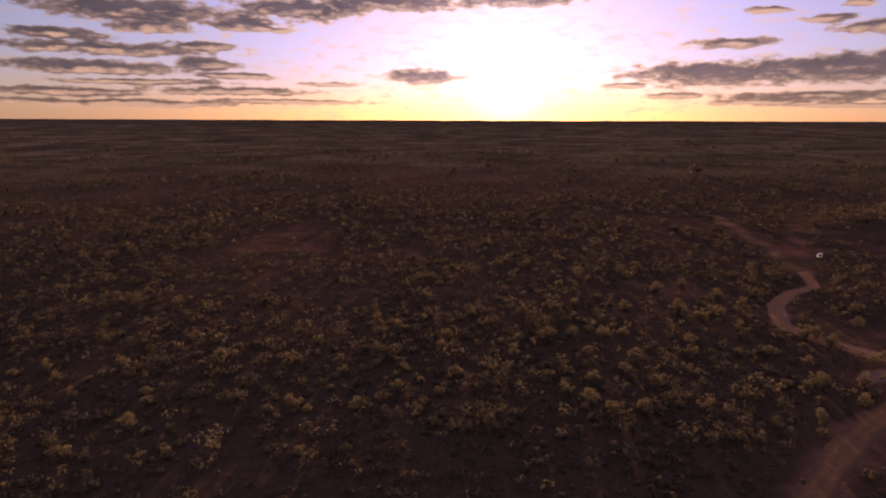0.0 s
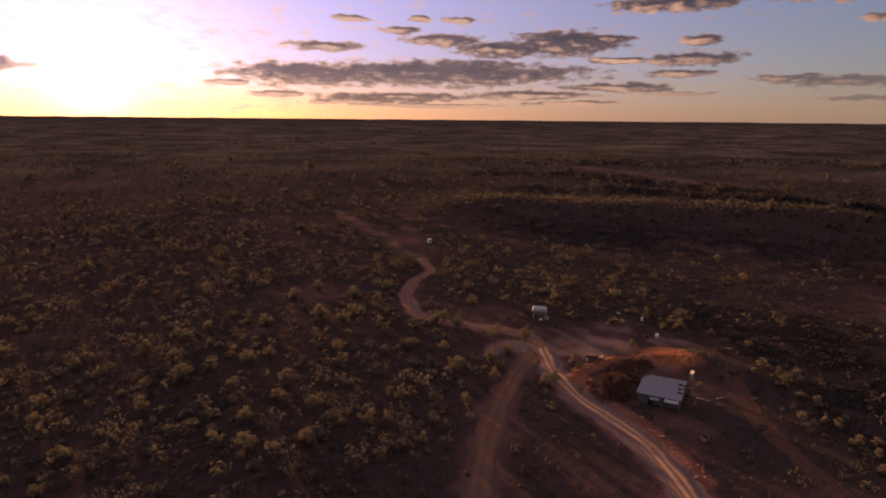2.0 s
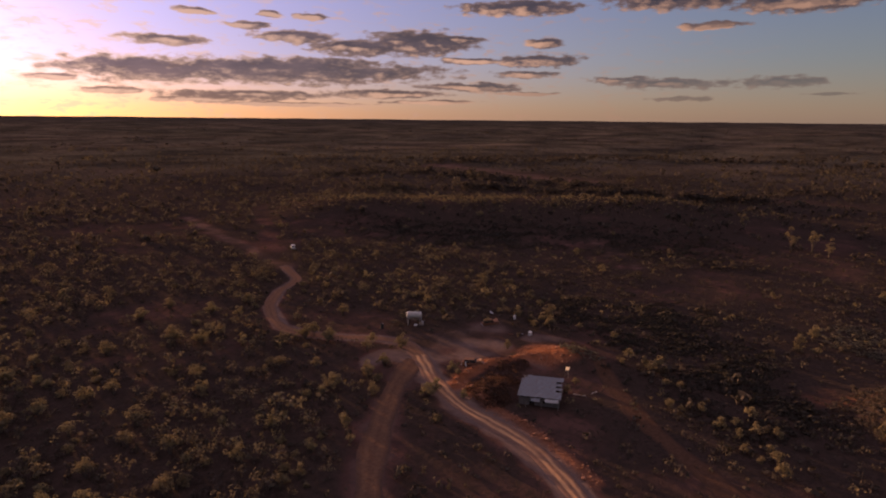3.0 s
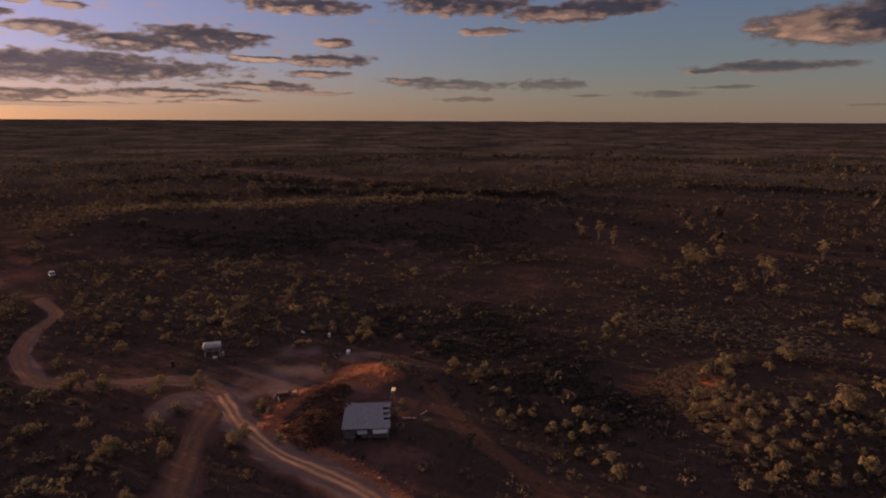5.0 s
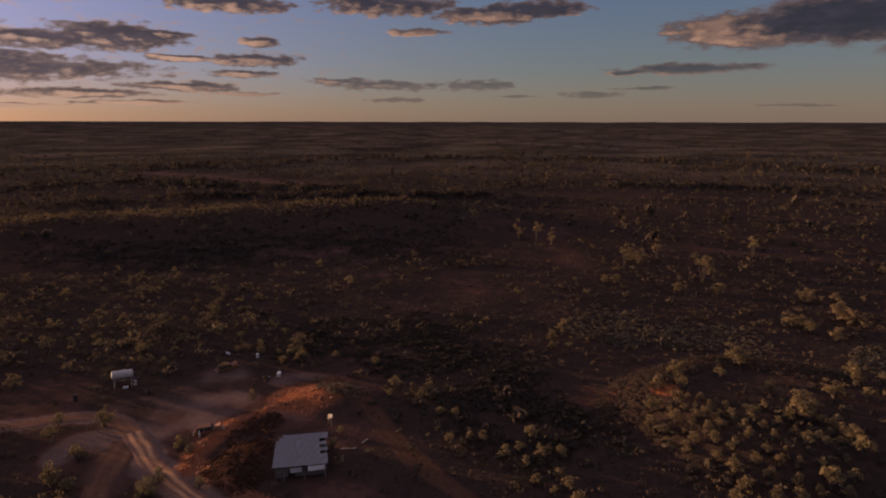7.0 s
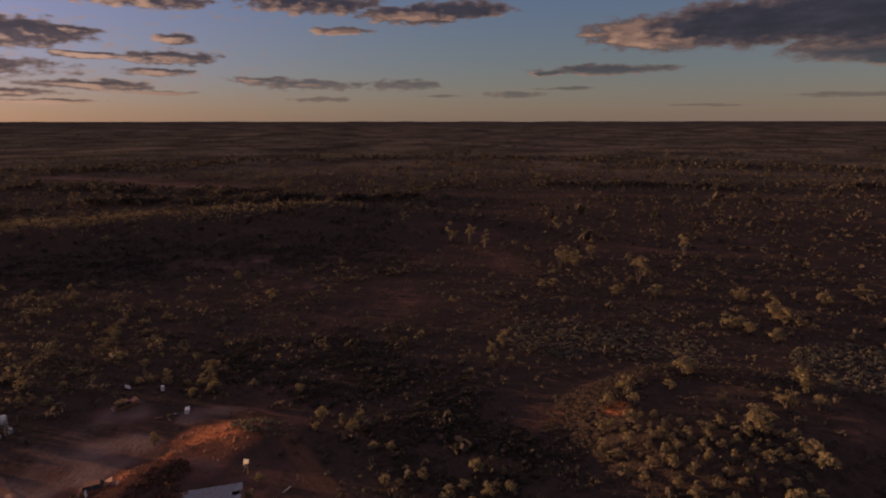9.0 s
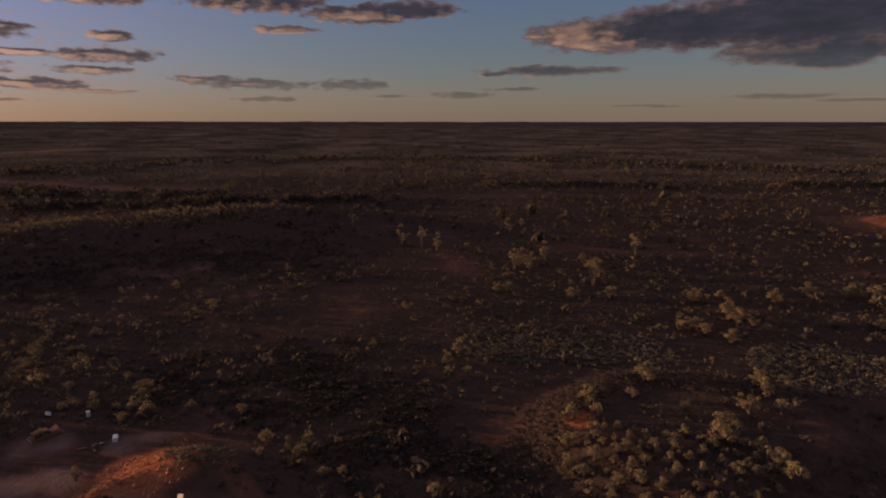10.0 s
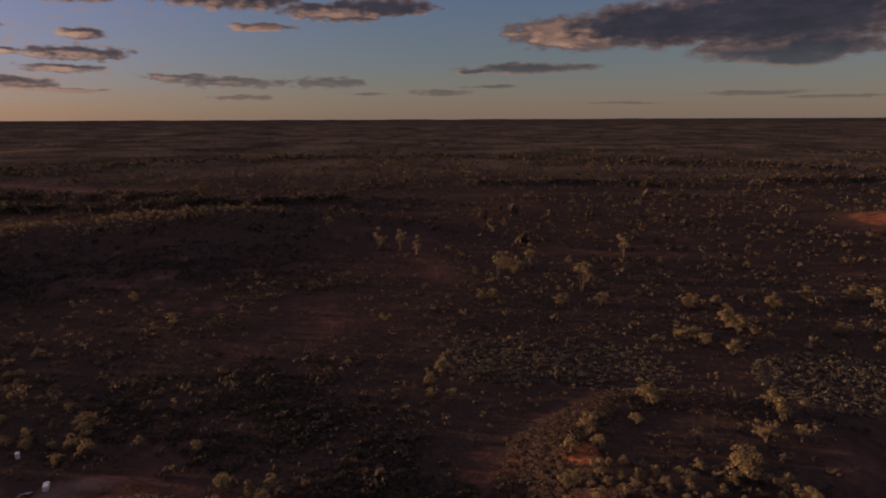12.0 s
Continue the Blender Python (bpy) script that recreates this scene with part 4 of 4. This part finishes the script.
def pale_shrubs():
    """Small shrubs in a bright leaf colour that stands for sunlit tops: a field east of the track, the crest of the
    swell, loose drifts elsewhere.
    """
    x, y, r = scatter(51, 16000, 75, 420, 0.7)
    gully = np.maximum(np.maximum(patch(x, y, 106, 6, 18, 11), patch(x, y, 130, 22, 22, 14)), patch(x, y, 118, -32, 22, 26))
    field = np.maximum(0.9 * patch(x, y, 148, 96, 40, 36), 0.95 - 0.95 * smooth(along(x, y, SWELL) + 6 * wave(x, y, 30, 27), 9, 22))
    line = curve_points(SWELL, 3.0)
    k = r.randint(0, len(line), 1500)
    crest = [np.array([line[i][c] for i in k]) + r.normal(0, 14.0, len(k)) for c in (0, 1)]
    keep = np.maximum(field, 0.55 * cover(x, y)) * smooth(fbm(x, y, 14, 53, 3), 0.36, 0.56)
    # none in the gully and the shaded hollow, so both stay dark
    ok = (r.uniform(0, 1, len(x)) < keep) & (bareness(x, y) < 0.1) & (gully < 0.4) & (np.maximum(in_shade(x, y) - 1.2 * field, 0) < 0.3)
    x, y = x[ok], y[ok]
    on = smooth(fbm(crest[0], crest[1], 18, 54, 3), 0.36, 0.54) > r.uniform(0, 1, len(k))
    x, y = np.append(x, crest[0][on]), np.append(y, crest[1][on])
    return tufts_at("pale_shrubs", x, y, (1.1 + 0.35 * (y > 40)) * np.exp(r.normal(0, 0.32, len(x))), r, 22, 0.11, "drifts of small olive shrubs, pale for sunlit tops", MAT_LEAF, "shrub", 1.0, crown_shape, 12)


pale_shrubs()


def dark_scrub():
    """Close patches of low bush, leaf colour darkened for the shade in the hollows."""
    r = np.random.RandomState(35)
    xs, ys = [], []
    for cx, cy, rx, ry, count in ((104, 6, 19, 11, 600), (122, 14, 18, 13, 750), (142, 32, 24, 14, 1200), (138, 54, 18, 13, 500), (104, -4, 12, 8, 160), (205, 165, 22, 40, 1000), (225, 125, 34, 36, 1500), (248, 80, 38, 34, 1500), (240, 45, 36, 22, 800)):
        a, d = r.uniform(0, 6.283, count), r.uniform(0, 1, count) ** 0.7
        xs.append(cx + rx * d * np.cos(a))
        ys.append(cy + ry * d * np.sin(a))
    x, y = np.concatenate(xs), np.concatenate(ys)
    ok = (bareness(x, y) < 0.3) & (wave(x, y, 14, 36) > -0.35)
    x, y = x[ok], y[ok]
    return tufts_at("dark_scrub", x, y, 1.15 * np.exp(r.normal(0, 0.35, len(x))), r, 16, 0.16, "close low green bush, darkened for the shade of the hollows", MAT_SHADED_SCRUB, "scrub", 0.6)


dark_scrub()


def red_weeds():
    """Dry reddish growth over the mound beside the hut."""
    r = np.random.RandomState(37)
    a, d = r.uniform(0, 6.283, 900), np.sqrt(r.uniform(0, 1, 900))
    x, y = 82 + 8.5 * d * np.cos(a), 46.0 + 5.2 * d * np.sin(a)
    a, d = r.uniform(0, 6.283, 260), np.sqrt(r.uniform(0, 1, 260))
    x, y = np.append(x, 93 + 6.5 * d * np.cos(a)), np.append(y, 49.0 + 3.6 * d * np.sin(a))
    ok = (along(x, y, TRACK_MAIN) > 3.0) & (np.hypot(x - 86, y - 38.1) > 6.0)
    x, y = x[ok], y[ok]
    return tufts_at("red_weeds", x, y, 0.62 * np.exp(r.normal(0, 0.4, len(x))), r, 16, 0.15, "dry red-brown weeds over an earth mound", MAT_WEEDS, "weeds", 0.9)


red_weeds()


def saltbush():
    """Small round saltbush tussocks on the rise and the flats beside it."""
    r = np.random.RandomState(31)
    xs, ys = [], []
    for cx, cy, rx, ry, count in ((142, -76, 15, 15, 950), (152, -36, 14, 12, 480), (158, -14, 13, 13, 480), (108, 39, 4, 5, 90)):
        a, d = r.uniform(0, 6.283, count), np.sqrt(r.uniform(0, 1, count))
        xs.append(cx + rx * d * np.cos(a))
        ys.append(cy + ry * d * np.sin(a))
    # evenly spaced tussocks down the flank of the rise
    gx, gy = np.meshgrid(np.arange(100, 142, 1.02), np.arange(-54, 0, 1.02))
    gx, gy = gx.ravel() + r.uniform(-0.4, 0.4, gx.size), gy.ravel() + r.uniform(-0.4, 0.4, gx.size)
    on = along(gx, gy, FLANK) < 5.4 + 0.8 * wave(gx, gy, 9, 33)
    gx, gy = gx[on], gy[on]
    # darker leaves than the saltbush, standing for the tussocks' backlit sides
    tufts_at("flank_tussocks", gx, gy, r.uniform(0.85, 1.3, len(gx)), r, 18, 0.19, "evenly spaced tussocks, darkened as if backlit, on an orange slope", MAT_SCRUB, "tussock", 0.75)
    x, y = np.concatenate(xs), np.concatenate(ys)
    return tufts_at("saltbush", x, y, r.uniform(0.7, 1.2, len(x)), r, 14, 0.2, "small round grey-green saltbush tussocks on red soil", MAT_SALT, "saltbush", 0.8)


saltbush()


# ---- the hut and the things round it ----
def part(name, bm, mat, parent, label=""):
    me = bpy.data.meshes.new(name)
    bm.to_mesh(me)
    bm.free()
    me.materials.append(mat)
    ob = new(name, me)
    ob.parent = parent
    if label:
        ob["label"] = label
    return ob


def box(size, at=(0, 0, 0), turn=(0, 0, 0), bevel=0.0, bm=None):
    bm = bm or bmesh.new()
    made = bmesh.ops.create_cube(bm, size=1.0, matrix=pose(*at, *turn) @ Matrix.Diagonal((*size, 1)))
    if bevel:
        edges = {e for v in made["verts"] for e in v.link_edges}
        bmesh.ops.bevel(bm, geom=list(edges), offset=bevel, segments=2, affect="EDGES")
    return bm


def rod(a, b, ra, rb=None, sides=10, bm=None):
    bm = bm or bmesh.new()
    a, b = Vector(a), Vector(b)
    turn = (b - a).to_track_quat("Z", "Y").to_matrix().to_4x4()
    bmesh.ops.create_cone(bm, cap_ends=True, segments=sides, radius1=ra, radius2=ra if rb is None else rb, depth=(b - a).length, matrix=Matrix.Translation((a + b) / 2) @ turn)
    return bm


def ring_solid(profile, sides, axis="X", bm=None):
    """A turned solid: (along, radius) points round an axis."""
    bm = bm or bmesh.new()
    rings = []
    for s, rad in profile:
        ring = []
        for k in range(sides):
            t = 6.2832 * k / sides
            c, q = math.cos(t) * rad, math.sin(t) * rad
            ring.append(bm.verts.new((s, c, q) if axis == "X" else (c, q, s)))
        rings.append(ring)
    for a, b in zip(rings, rings[1:]):
        for k in range(sides):
            bm.faces.new((a[k], a[(k + 1) % sides], b[(k + 1) % sides], b[k]))
    bm.faces.new(rings[0][::-1])
    bm.faces.new(rings[-1])
    bmesh.ops.recalc_face_normals(bm, faces=bm.faces[:])
    return bm


def iron_sheet(length, width, sag, seed, bm=None):
    """A corrugated sheet, ridges along x, slightly bent."""
    bm = bm or bmesh.new()
    r = random.Random(seed)
    n, m = 18, 4
    grid = []
    for i in range(m + 1):
        u = i / m
        lift = sag * math.sin(u * 3.1 + seed)
        grid.append([bm.verts.new(((u - 0.5) * length, (j / n - 0.5) * width, 0.022 * (1 if j % 2 else -1) + lift + (0.05 * r.random() if i in (0, m) else 0))) for j in range(n + 1)])
    for i in range(m):
        for j in range(n):
            bm.faces.new((grid[i][j], grid[i + 1][j], grid[i + 1][j + 1], grid[i][j + 1]))
    return bm


def place(ob, x, y, turn=0.0, up=0.0, tilt=(0, 0)):
    ob.matrix_basis = pose(x, y, height(x, y) + up, tilt[0], tilt[1], turn)
    return ob


def build_hut():
    hut = tagged(new("hut"), "low derelict hut with a patched grey corrugated iron roof", "hut")
    wide, deep, low, high = 7.75, 8.7, 1.85, 2.2
    t = 0.14
    hx, hy = wide / 2 - 0.25, deep / 2 - 0.35
    # walls stand under the roof; the front one has a doorway and a window hole
    for x0, x1, z0, z1 in ((-hx, -1.7, 0, 1.55), (-0.8, 0.7, 0, 1.55), (-1.7, -0.8, 1.45, 1.7), (0.7, 1.9, 0, 0.7), (0.7, 1.9, 1.3, 1.7), (1.9, hx, 0, 1.55)):
        part("front_wall", box((x1 - x0, t, z1 - z0 + 0.3), ((x0 + x1) / 2, -hy, (z0 + z1) / 2 - (0.15 if z0 == 0 else -0.0)), bevel=0.01), MAT_WALL, hut)
    part("back_wall", box((2 * hx, t, 2.4), (0, hy, 0.8)), MAT_WALL, hut)
    for side in (-1, 1):
        part("side_wall", box((t, 2 * hy - t, 2.0), (side * (hx - t / 2), 0, 0.65)), MAT_WALL, hut)
    part("floor_slab", box((2 * hx + 0.3, 2 * hy + 0.9, 0.3), (0, -0.3, -0.08), bevel=0.03), MAT_CEMENT, hut, "cracked grey cement slab")
    slope = math.degrees(math.atan2(high - low, deep))
    for k in range(5):
        x = -hx + 0.1 + k * (2 * hx - 0.2) / 4
        part("rafter", box((0.09, deep, 0.14), (x, 0, (low + high) / 2 - 0.14), (slope, 0, 0)), MAT_TIMBER, hut)
    for k in range(8):
        y = -deep / 2 + 0.3 + k * (deep - 0.5) / 7
        part("purlin", box((wide + 0.2, 0.07, 0.06), (0, y, low + (y / deep + 0.5) * (high - low) - 0.04), (slope, 0, 0)), MAT_TIMBER, hut)
    # sheets lie in rows; some have slipped or lost their ends
    rows = 10
    short_right = {3: 1.1, 5: 1.2, 6: 0.2, 7: 1.3}
    short_left = {9: 0.9, 8: 0.5}
    for k in range(rows):
        y = -deep / 2 + (k + 0.5) * deep / rows
        z = low + (y / deep + 0.5) * (high - low) + 0.045 + 0.008 * (k % 2)
        x0, x1 = -wide / 2 + short_left.get(k, 0.0), wide / 2 - short_right.get(k, 0.0)
        cut = x0 + (x1 - x0) * (0.46 + 0.1 * math.sin(k * 2.1))
        for a, b, lift in ((x0, cut + 0.06, 0.0), (cut - 0.06, x1, 0.012)):
            s = part("roof_sheet", iron_sheet(b - a, deep / rows * 1.06, 0.012, k * 3 + int(a > 0)), MAT_IRON, hut)
            s.matrix_basis = pose((a + b) / 2, y, z + lift, slope, 0, 0.6 * math.sin(k * 5.0 + a))
    # lean-to over the door
    for x, w, drop, mat in ((2.3, 2.4, 0.35, MAT_PALE_IRON), (-0.6, 1.6, 0.7, MAT_IRON)):
        s = part("awning_sheet", iron_sheet(w, 0.95, 0.02, int(x * 10)), mat, hut, "pale bent awning sheet")
        s.matrix_basis = pose(x, -deep / 2 - 0.42, low - 0.12 - drop * 0.3, 14, 0, 1.5)
    for x in (-2.2, 0.6, 3.5):
        part("awning_post", rod((x, -deep / 2 - 0.75, -0.2), (x, -deep / 2 - 0.72, low - 0.28), 0.05), MAT_TIMBER, hut)
    hut.matrix_basis = pose(86.0, 38.1, height(86.0, 38.1) - 0.1, 0, 0, -69.5)
    return hut


def build_fuel_tank():
    """An overhead tank on a steel stand."""
    tank = tagged(new("fuel_tank"), "white cylindrical fuel tank raised on a steel stand", "tank")
    rad, half, up = 0.80, 1.72, 2.55
    prof = [(-half - 0.16, 0.25), (-half - 0.12, 0.55), (-half, rad), (-half + 0.06, rad + 0.015), (-0.7, rad), (-0.66, rad + 0.02), (-0.62, rad), (0.62, rad), (0.66, rad + 0.02), (0.7, rad),
            (half - 0.06, rad + 0.015), (half, rad), (half + 0.12, 0.55), (half + 0.16, 0.25)]
    shell = part("shell", ring_solid(prof, 28), MAT_CREAM, tank)
    shell.matrix_basis = pose(0, 0, up)
    for x in (-1.4, 1.4):
        for y in (-0.7, 0.7):
            part("leg", rod((x * 1.08, y * 1.15, -0.15), (x, y, up - 0.45), 0.055), MAT_STEEL, tank)
        part("saddle", box((0.14, 1.7, 0.16), (x, 0, up - 0.85), bevel=0.02), MAT_RUST, tank)
        part("brace", rod((x, -0.75, 0.3), (x, 0.72, up - 0.95), 0.03), MAT_STEEL, tank)
    for y in (-0.7, 0.7):
        part("rail", rod((-1.5, y, up - 0.95), (1.5, y, up - 0.95), 0.045), MAT_STEEL, tank)
    part("filler_cap", rod((0.4, 0, up + rad - 0.02), (0.4, 0, up + rad + 0.14), 0.16, 0.14), MAT_STEEL, tank)
    part("outlet_pipe", rod((-1.7, 0, up - rad), (-1.7, 0, 0.4), 0.03), MAT_STEEL, tank)
    lad = rod((1.9, -0.2, -0.1), (1.75, -0.2, up + 0.6), 0.025)
    rod((1.9, 0.2, -0.1), (1.75, 0.2, up + 0.6), 0.025, bm=lad)
    for k in range(9):
        rod((1.9 - 0.05 * k / 3, -0.2, 0.25 + 0.33 * k), (1.9 - 0.05 * k / 3, 0.2, 0.25 + 0.33 * k), 0.016, sides=6, bm=lad)
    part("ladder", lad, MAT_STEEL, tank)
    return place(tank, 105.0, 82.3, -57)


def build_drum(label, mat, x, y, turn=0.0, lying=False, size=1.0):
    drum = tagged(new("drum"), label, "drum")
    prof = [(0, 0.24), (0.0, 0.285), (0.03, 0.295), (0.28, 0.285), (0.30, 0.30), (0.32, 0.285), (0.57, 0.285), (0.59, 0.30), (0.61, 0.285), (0.86, 0.295), (0.88, 0.285), (0.87, 0.26)]
    part("shell", ring_solid(prof, 20, "Z"), mat, drum)
    part("bung", rod((0.14, 0, 0.86), (0.14, 0, 0.9), 0.04), MAT_STEEL, drum)
    place(drum, x, y, turn, 0.29 * size if lying else 0.0, (90 if lying else 0, 0))
    drum.scale = (size,) * 3
    return drum


def build_car(name, label, paint, x, y, turn, wreck=False):
    """A station wagon with wheels, or a rusted shell sunk to its sills."""
    car = tagged(new(name), label, "car")
    up = 0.0 if wreck else 0.32
    body = box((4.5, 1.74, 0.62), (0, 0, 0.42 + up), bevel=0.12)
    for v in body.verts:
        if v.co.z > 0.5 + up:
            v.co.y *= 0.95
        if v.co.x > 2.0 and v.co.z > 0.5 + up:
            v.co.z -= 0.1
    part("body", body, paint, car)
    cab = box((2.6, 1.6, 0.58), (-0.55, 0, 0.98 + up), bevel=0.05)
    for v in cab.verts:
        if v.co.z > 1.0 + up:
            v.co.y *= 0.82
            v.co.x = -0.55 + (v.co.x + 0.55) * (0.78 if v.co.x > -0.55 else 0.92)
    # a wreck's unlit inside is a solid block coloured near-black
    part("cabin", cab, MAT_DARK if wreck else MAT_GLASS, car, "dark windows")
    part("roof_panel", box((2.1, 1.3, 0.05), (-0.62, 0, 1.29 + up), bevel=0.02), paint, car)
    for sx, w in ((0.42, 0.07), (-0.62, 0.09), (-1.7, 0.12)):
        for sy in (-1, 1):
            part("pillar", rod((sx + 0.12, sy * 0.8, 0.7 + up), (sx - 0.05, sy * 0.66, 1.29 + up), w / 2), paint, car)
    part("bumper", box((0.12, 1.7, 0.16), (2.27, 0, 0.3 + up), bevel=0.03), MAT_STEEL, car)
    part("bumper", box((0.12, 1.7, 0.16), (-2.27, 0, 0.3 + up), bevel=0.03), MAT_STEEL, car)
    if not wreck:
        for sy in (-0.6, 0.6):
            part("headlight", rod((2.22, sy, 0.55 + up), (2.27, sy, 0.55 + up), 0.12), MAT_STEEL, car)
        for sx in (1.4, -1.4):
            for sy in (-0.8, 0.8):
                wheel = part("wheel", rod((sx, sy - 0.1, 0.34), (sx, sy + 0.1, 0.34), 0.34, sides=20), MAT_RUBBER, car)
                part("rim", rod((sx, sy - 0.11, 0.34), (sx, sy + 0.11, 0.34), 0.2, sides=14), MAT_STEEL, wheel)
    else:
        part("raised_bonnet", box((1.2, 1.5, 0.04), (1.35, 0, 0.95), (0, -24, 0), bevel=0.01), paint, car)
    return place(car, x, y, turn, -0.05 if wreck else 0.0, (2, -2) if wreck else (0, 0))


def build_fridge(x, y, turn):
    box_ob = tagged(new("old_fridge"), "white enamel fridge lying on its back in the yard", "fridge")
    part("cabinet", box((1.5, 0.72, 0.62), (0, 0, 0.31), bevel=0.05), MAT_WHITE, box_ob)
    part("door", box((1.44, 0.68, 0.07), (0.0, 0.0, 0.66), bevel=0.03), MAT_WHITE, box_ob)
    part("handle", rod((0.45, -0.26, 0.72), (0.72, -0.26, 0.72), 0.02), MAT_STEEL, box_ob)
    return place(box_ob, x, y, turn)


def build_loose_sheet(x, y, turn, length, label, mat, up=0.12, tilt=(12, 6)):
    sheet = tagged(new("loose_iron_sheet"), label, "iron sheet")
    part("sheet", iron_sheet(length, 0.9, 0.10, int(x)), mat, sheet)
    return place(sheet, x, y, turn, up, tilt)


def build_panel_post(x, y, turn):
    """A pale metal panel on a timber post by the spoil heap."""
    post = tagged(new("panel_on_post"), "pale weathered metal panel fixed on a timber post", "panel")
    part("post", rod((0, 0, -0.3), (0.04, 0.02, 2.2), 0.09, 0.07), MAT_TIMBER, post)
    part("stay", rod((0.9, 0.3, -0.1), (0.03, 0.02, 1.7), 0.04), MAT_TIMBER, post)
    part("panel", box((1.2, 0.05, 0.62), (0.1, 0.12, 2.0), (24, 17, 0), bevel=0.015), MAT_PALE_TIMBER, post)
    torn = part("torn_strip", iron_sheet(0.9, 0.42, 0.10, 3), MAT_CEMENT, post, "bent grey strip of iron")
    torn.matrix_basis = pose(0.42, 0.05, 1.45, 58, 30, 10)
    part("bracket", box((1.0, 0.08, 0.08), (0.05, 0.05, 1.8), (0, 14, 0)), MAT_RUST, post)
    return place(post, x, y, turn)


def build_beam(x, y, turn, length, label):
    beam = tagged(new("fallen_beam"), label, "beam")
    part("timber", box((length, 0.16, 0.12), (0, 0, 0.07), bevel=0.015), MAT_PALE_TIMBER, beam)
    part("bolt", rod((length * 0.4, -0.1, 0.07), (length * 0.4, 0.1, 0.07), 0.015, sides=6), MAT_RUST, beam)
    return place(beam, x, y, turn, 0.02)


def clods():
    """Lumps of dug red earth along the banks and the spoil heap."""
    r = np.random.RandomState(61)
    line = curve_points(RIDGE, 1.0) + curve_points(BANK, 1.0)
    k = r.randint(0, len(line), 900)
    x = np.array([line[i].x for i in k]) + r.normal(0, 0.8, 900)
    y = np.array([line[i].y for i in k]) + r.normal(0, 0.8, 900)
    a, d = r.uniform(0, 6.283, 500), np.sqrt(r.uniform(0, 1, 500))
    x, y = np.append(x, 104.5 + 5.5 * d * np.cos(a)), np.append(y, 45.5 + 7 * d * np.sin(a))
    ok = along(x, y, TRACK_MAIN) > 1.6
    x, y = x[ok], y[ok]
    ball = bmesh.new()
    bmesh.ops.create_icosphere(ball, subdivisions=1, radius=1.0)
    bv, bf = np.array([v.co for v in ball.verts]), np.array([[v.index for v in f.verts] for f in ball.faces])
    ball.free()
    n = len(x)
    s = 0.065 * np.exp(r.normal(0.4, 0.5, n))
    v = bv[None] * r.uniform(0.7, 1.25, (n, len(bv), 3)) * s[:, None, None] * (1, 1, 0.8)
    v += np.stack([x, y, terrain(x, y) + 0.3 * s], -1)[:, None]
    f = np.arange(n)[:, None, None] * len(bv) + bf[None]
    me = mesh_from("clods", v.reshape(-1, 3), f.reshape(-1, 3), MAT_CLOD)
    return tagged(new("clods", me), "crumbled lumps of red earth along the dug banks", "earth", kind="stuff")


clods()
build_hut()
build_fuel_tank()
build_drum("dark steel drum standing beside the track", MAT_DARK, 97.7, 86.6, size=1.4)
build_drum("white steel drum standing at the edge of the yard", MAT_WHITE, 123.6, 64.0, size=1.05)
build_drum("pale drum lying under the fuel tank", MAT_WHITE, 104.0, 81.6, 30, True)
build_drum("pale drum standing under the fuel tank", MAT_STEEL, 106.2, 80.6)
build_car("parked_car", "small white station wagon parked in the scrub", MAT_WHITE, 149.7, 176.4, 52)
build_car("car_wreck", "rusted car shell half buried in weeds", MAT_RUST, 116.8, 67.2, -40, True)
build_car("car_wreck", "dark car shell with a pale door among shrubs", MAT_RUST, 91.6, 56.6, -62, True)
build_fridge(115.2, 55.2, 20)
build_loose_sheet(124.1, 71.1, 35, 2.2, "white bent iron sheet lying in the scrub", MAT_PALE_IRON, 0.35, (24, 10))
build_loose_sheet(114.0, 57.2, 75, 1.6, "grey iron sheet lying flat in the yard", MAT_IRON)
build_loose_sheet(90.0, 57.2, 10, 1.4, "pale car door leaning beside the car shell", MAT_WHITE, 0.5, (78, 0))
build_loose_sheet(112.6, 59.0, 130, 1.2, "small rusted iron sheet in the yard", MAT_RUST)
build_panel_post(96.8, 37.4, 60)
build_beam(90.7, 32.4, -75, 2.4, "pale timber beam lying beside the hut")
build_beam(93.4, 30.6, -20, 1.6, "short grey timber beam lying in the weeds")
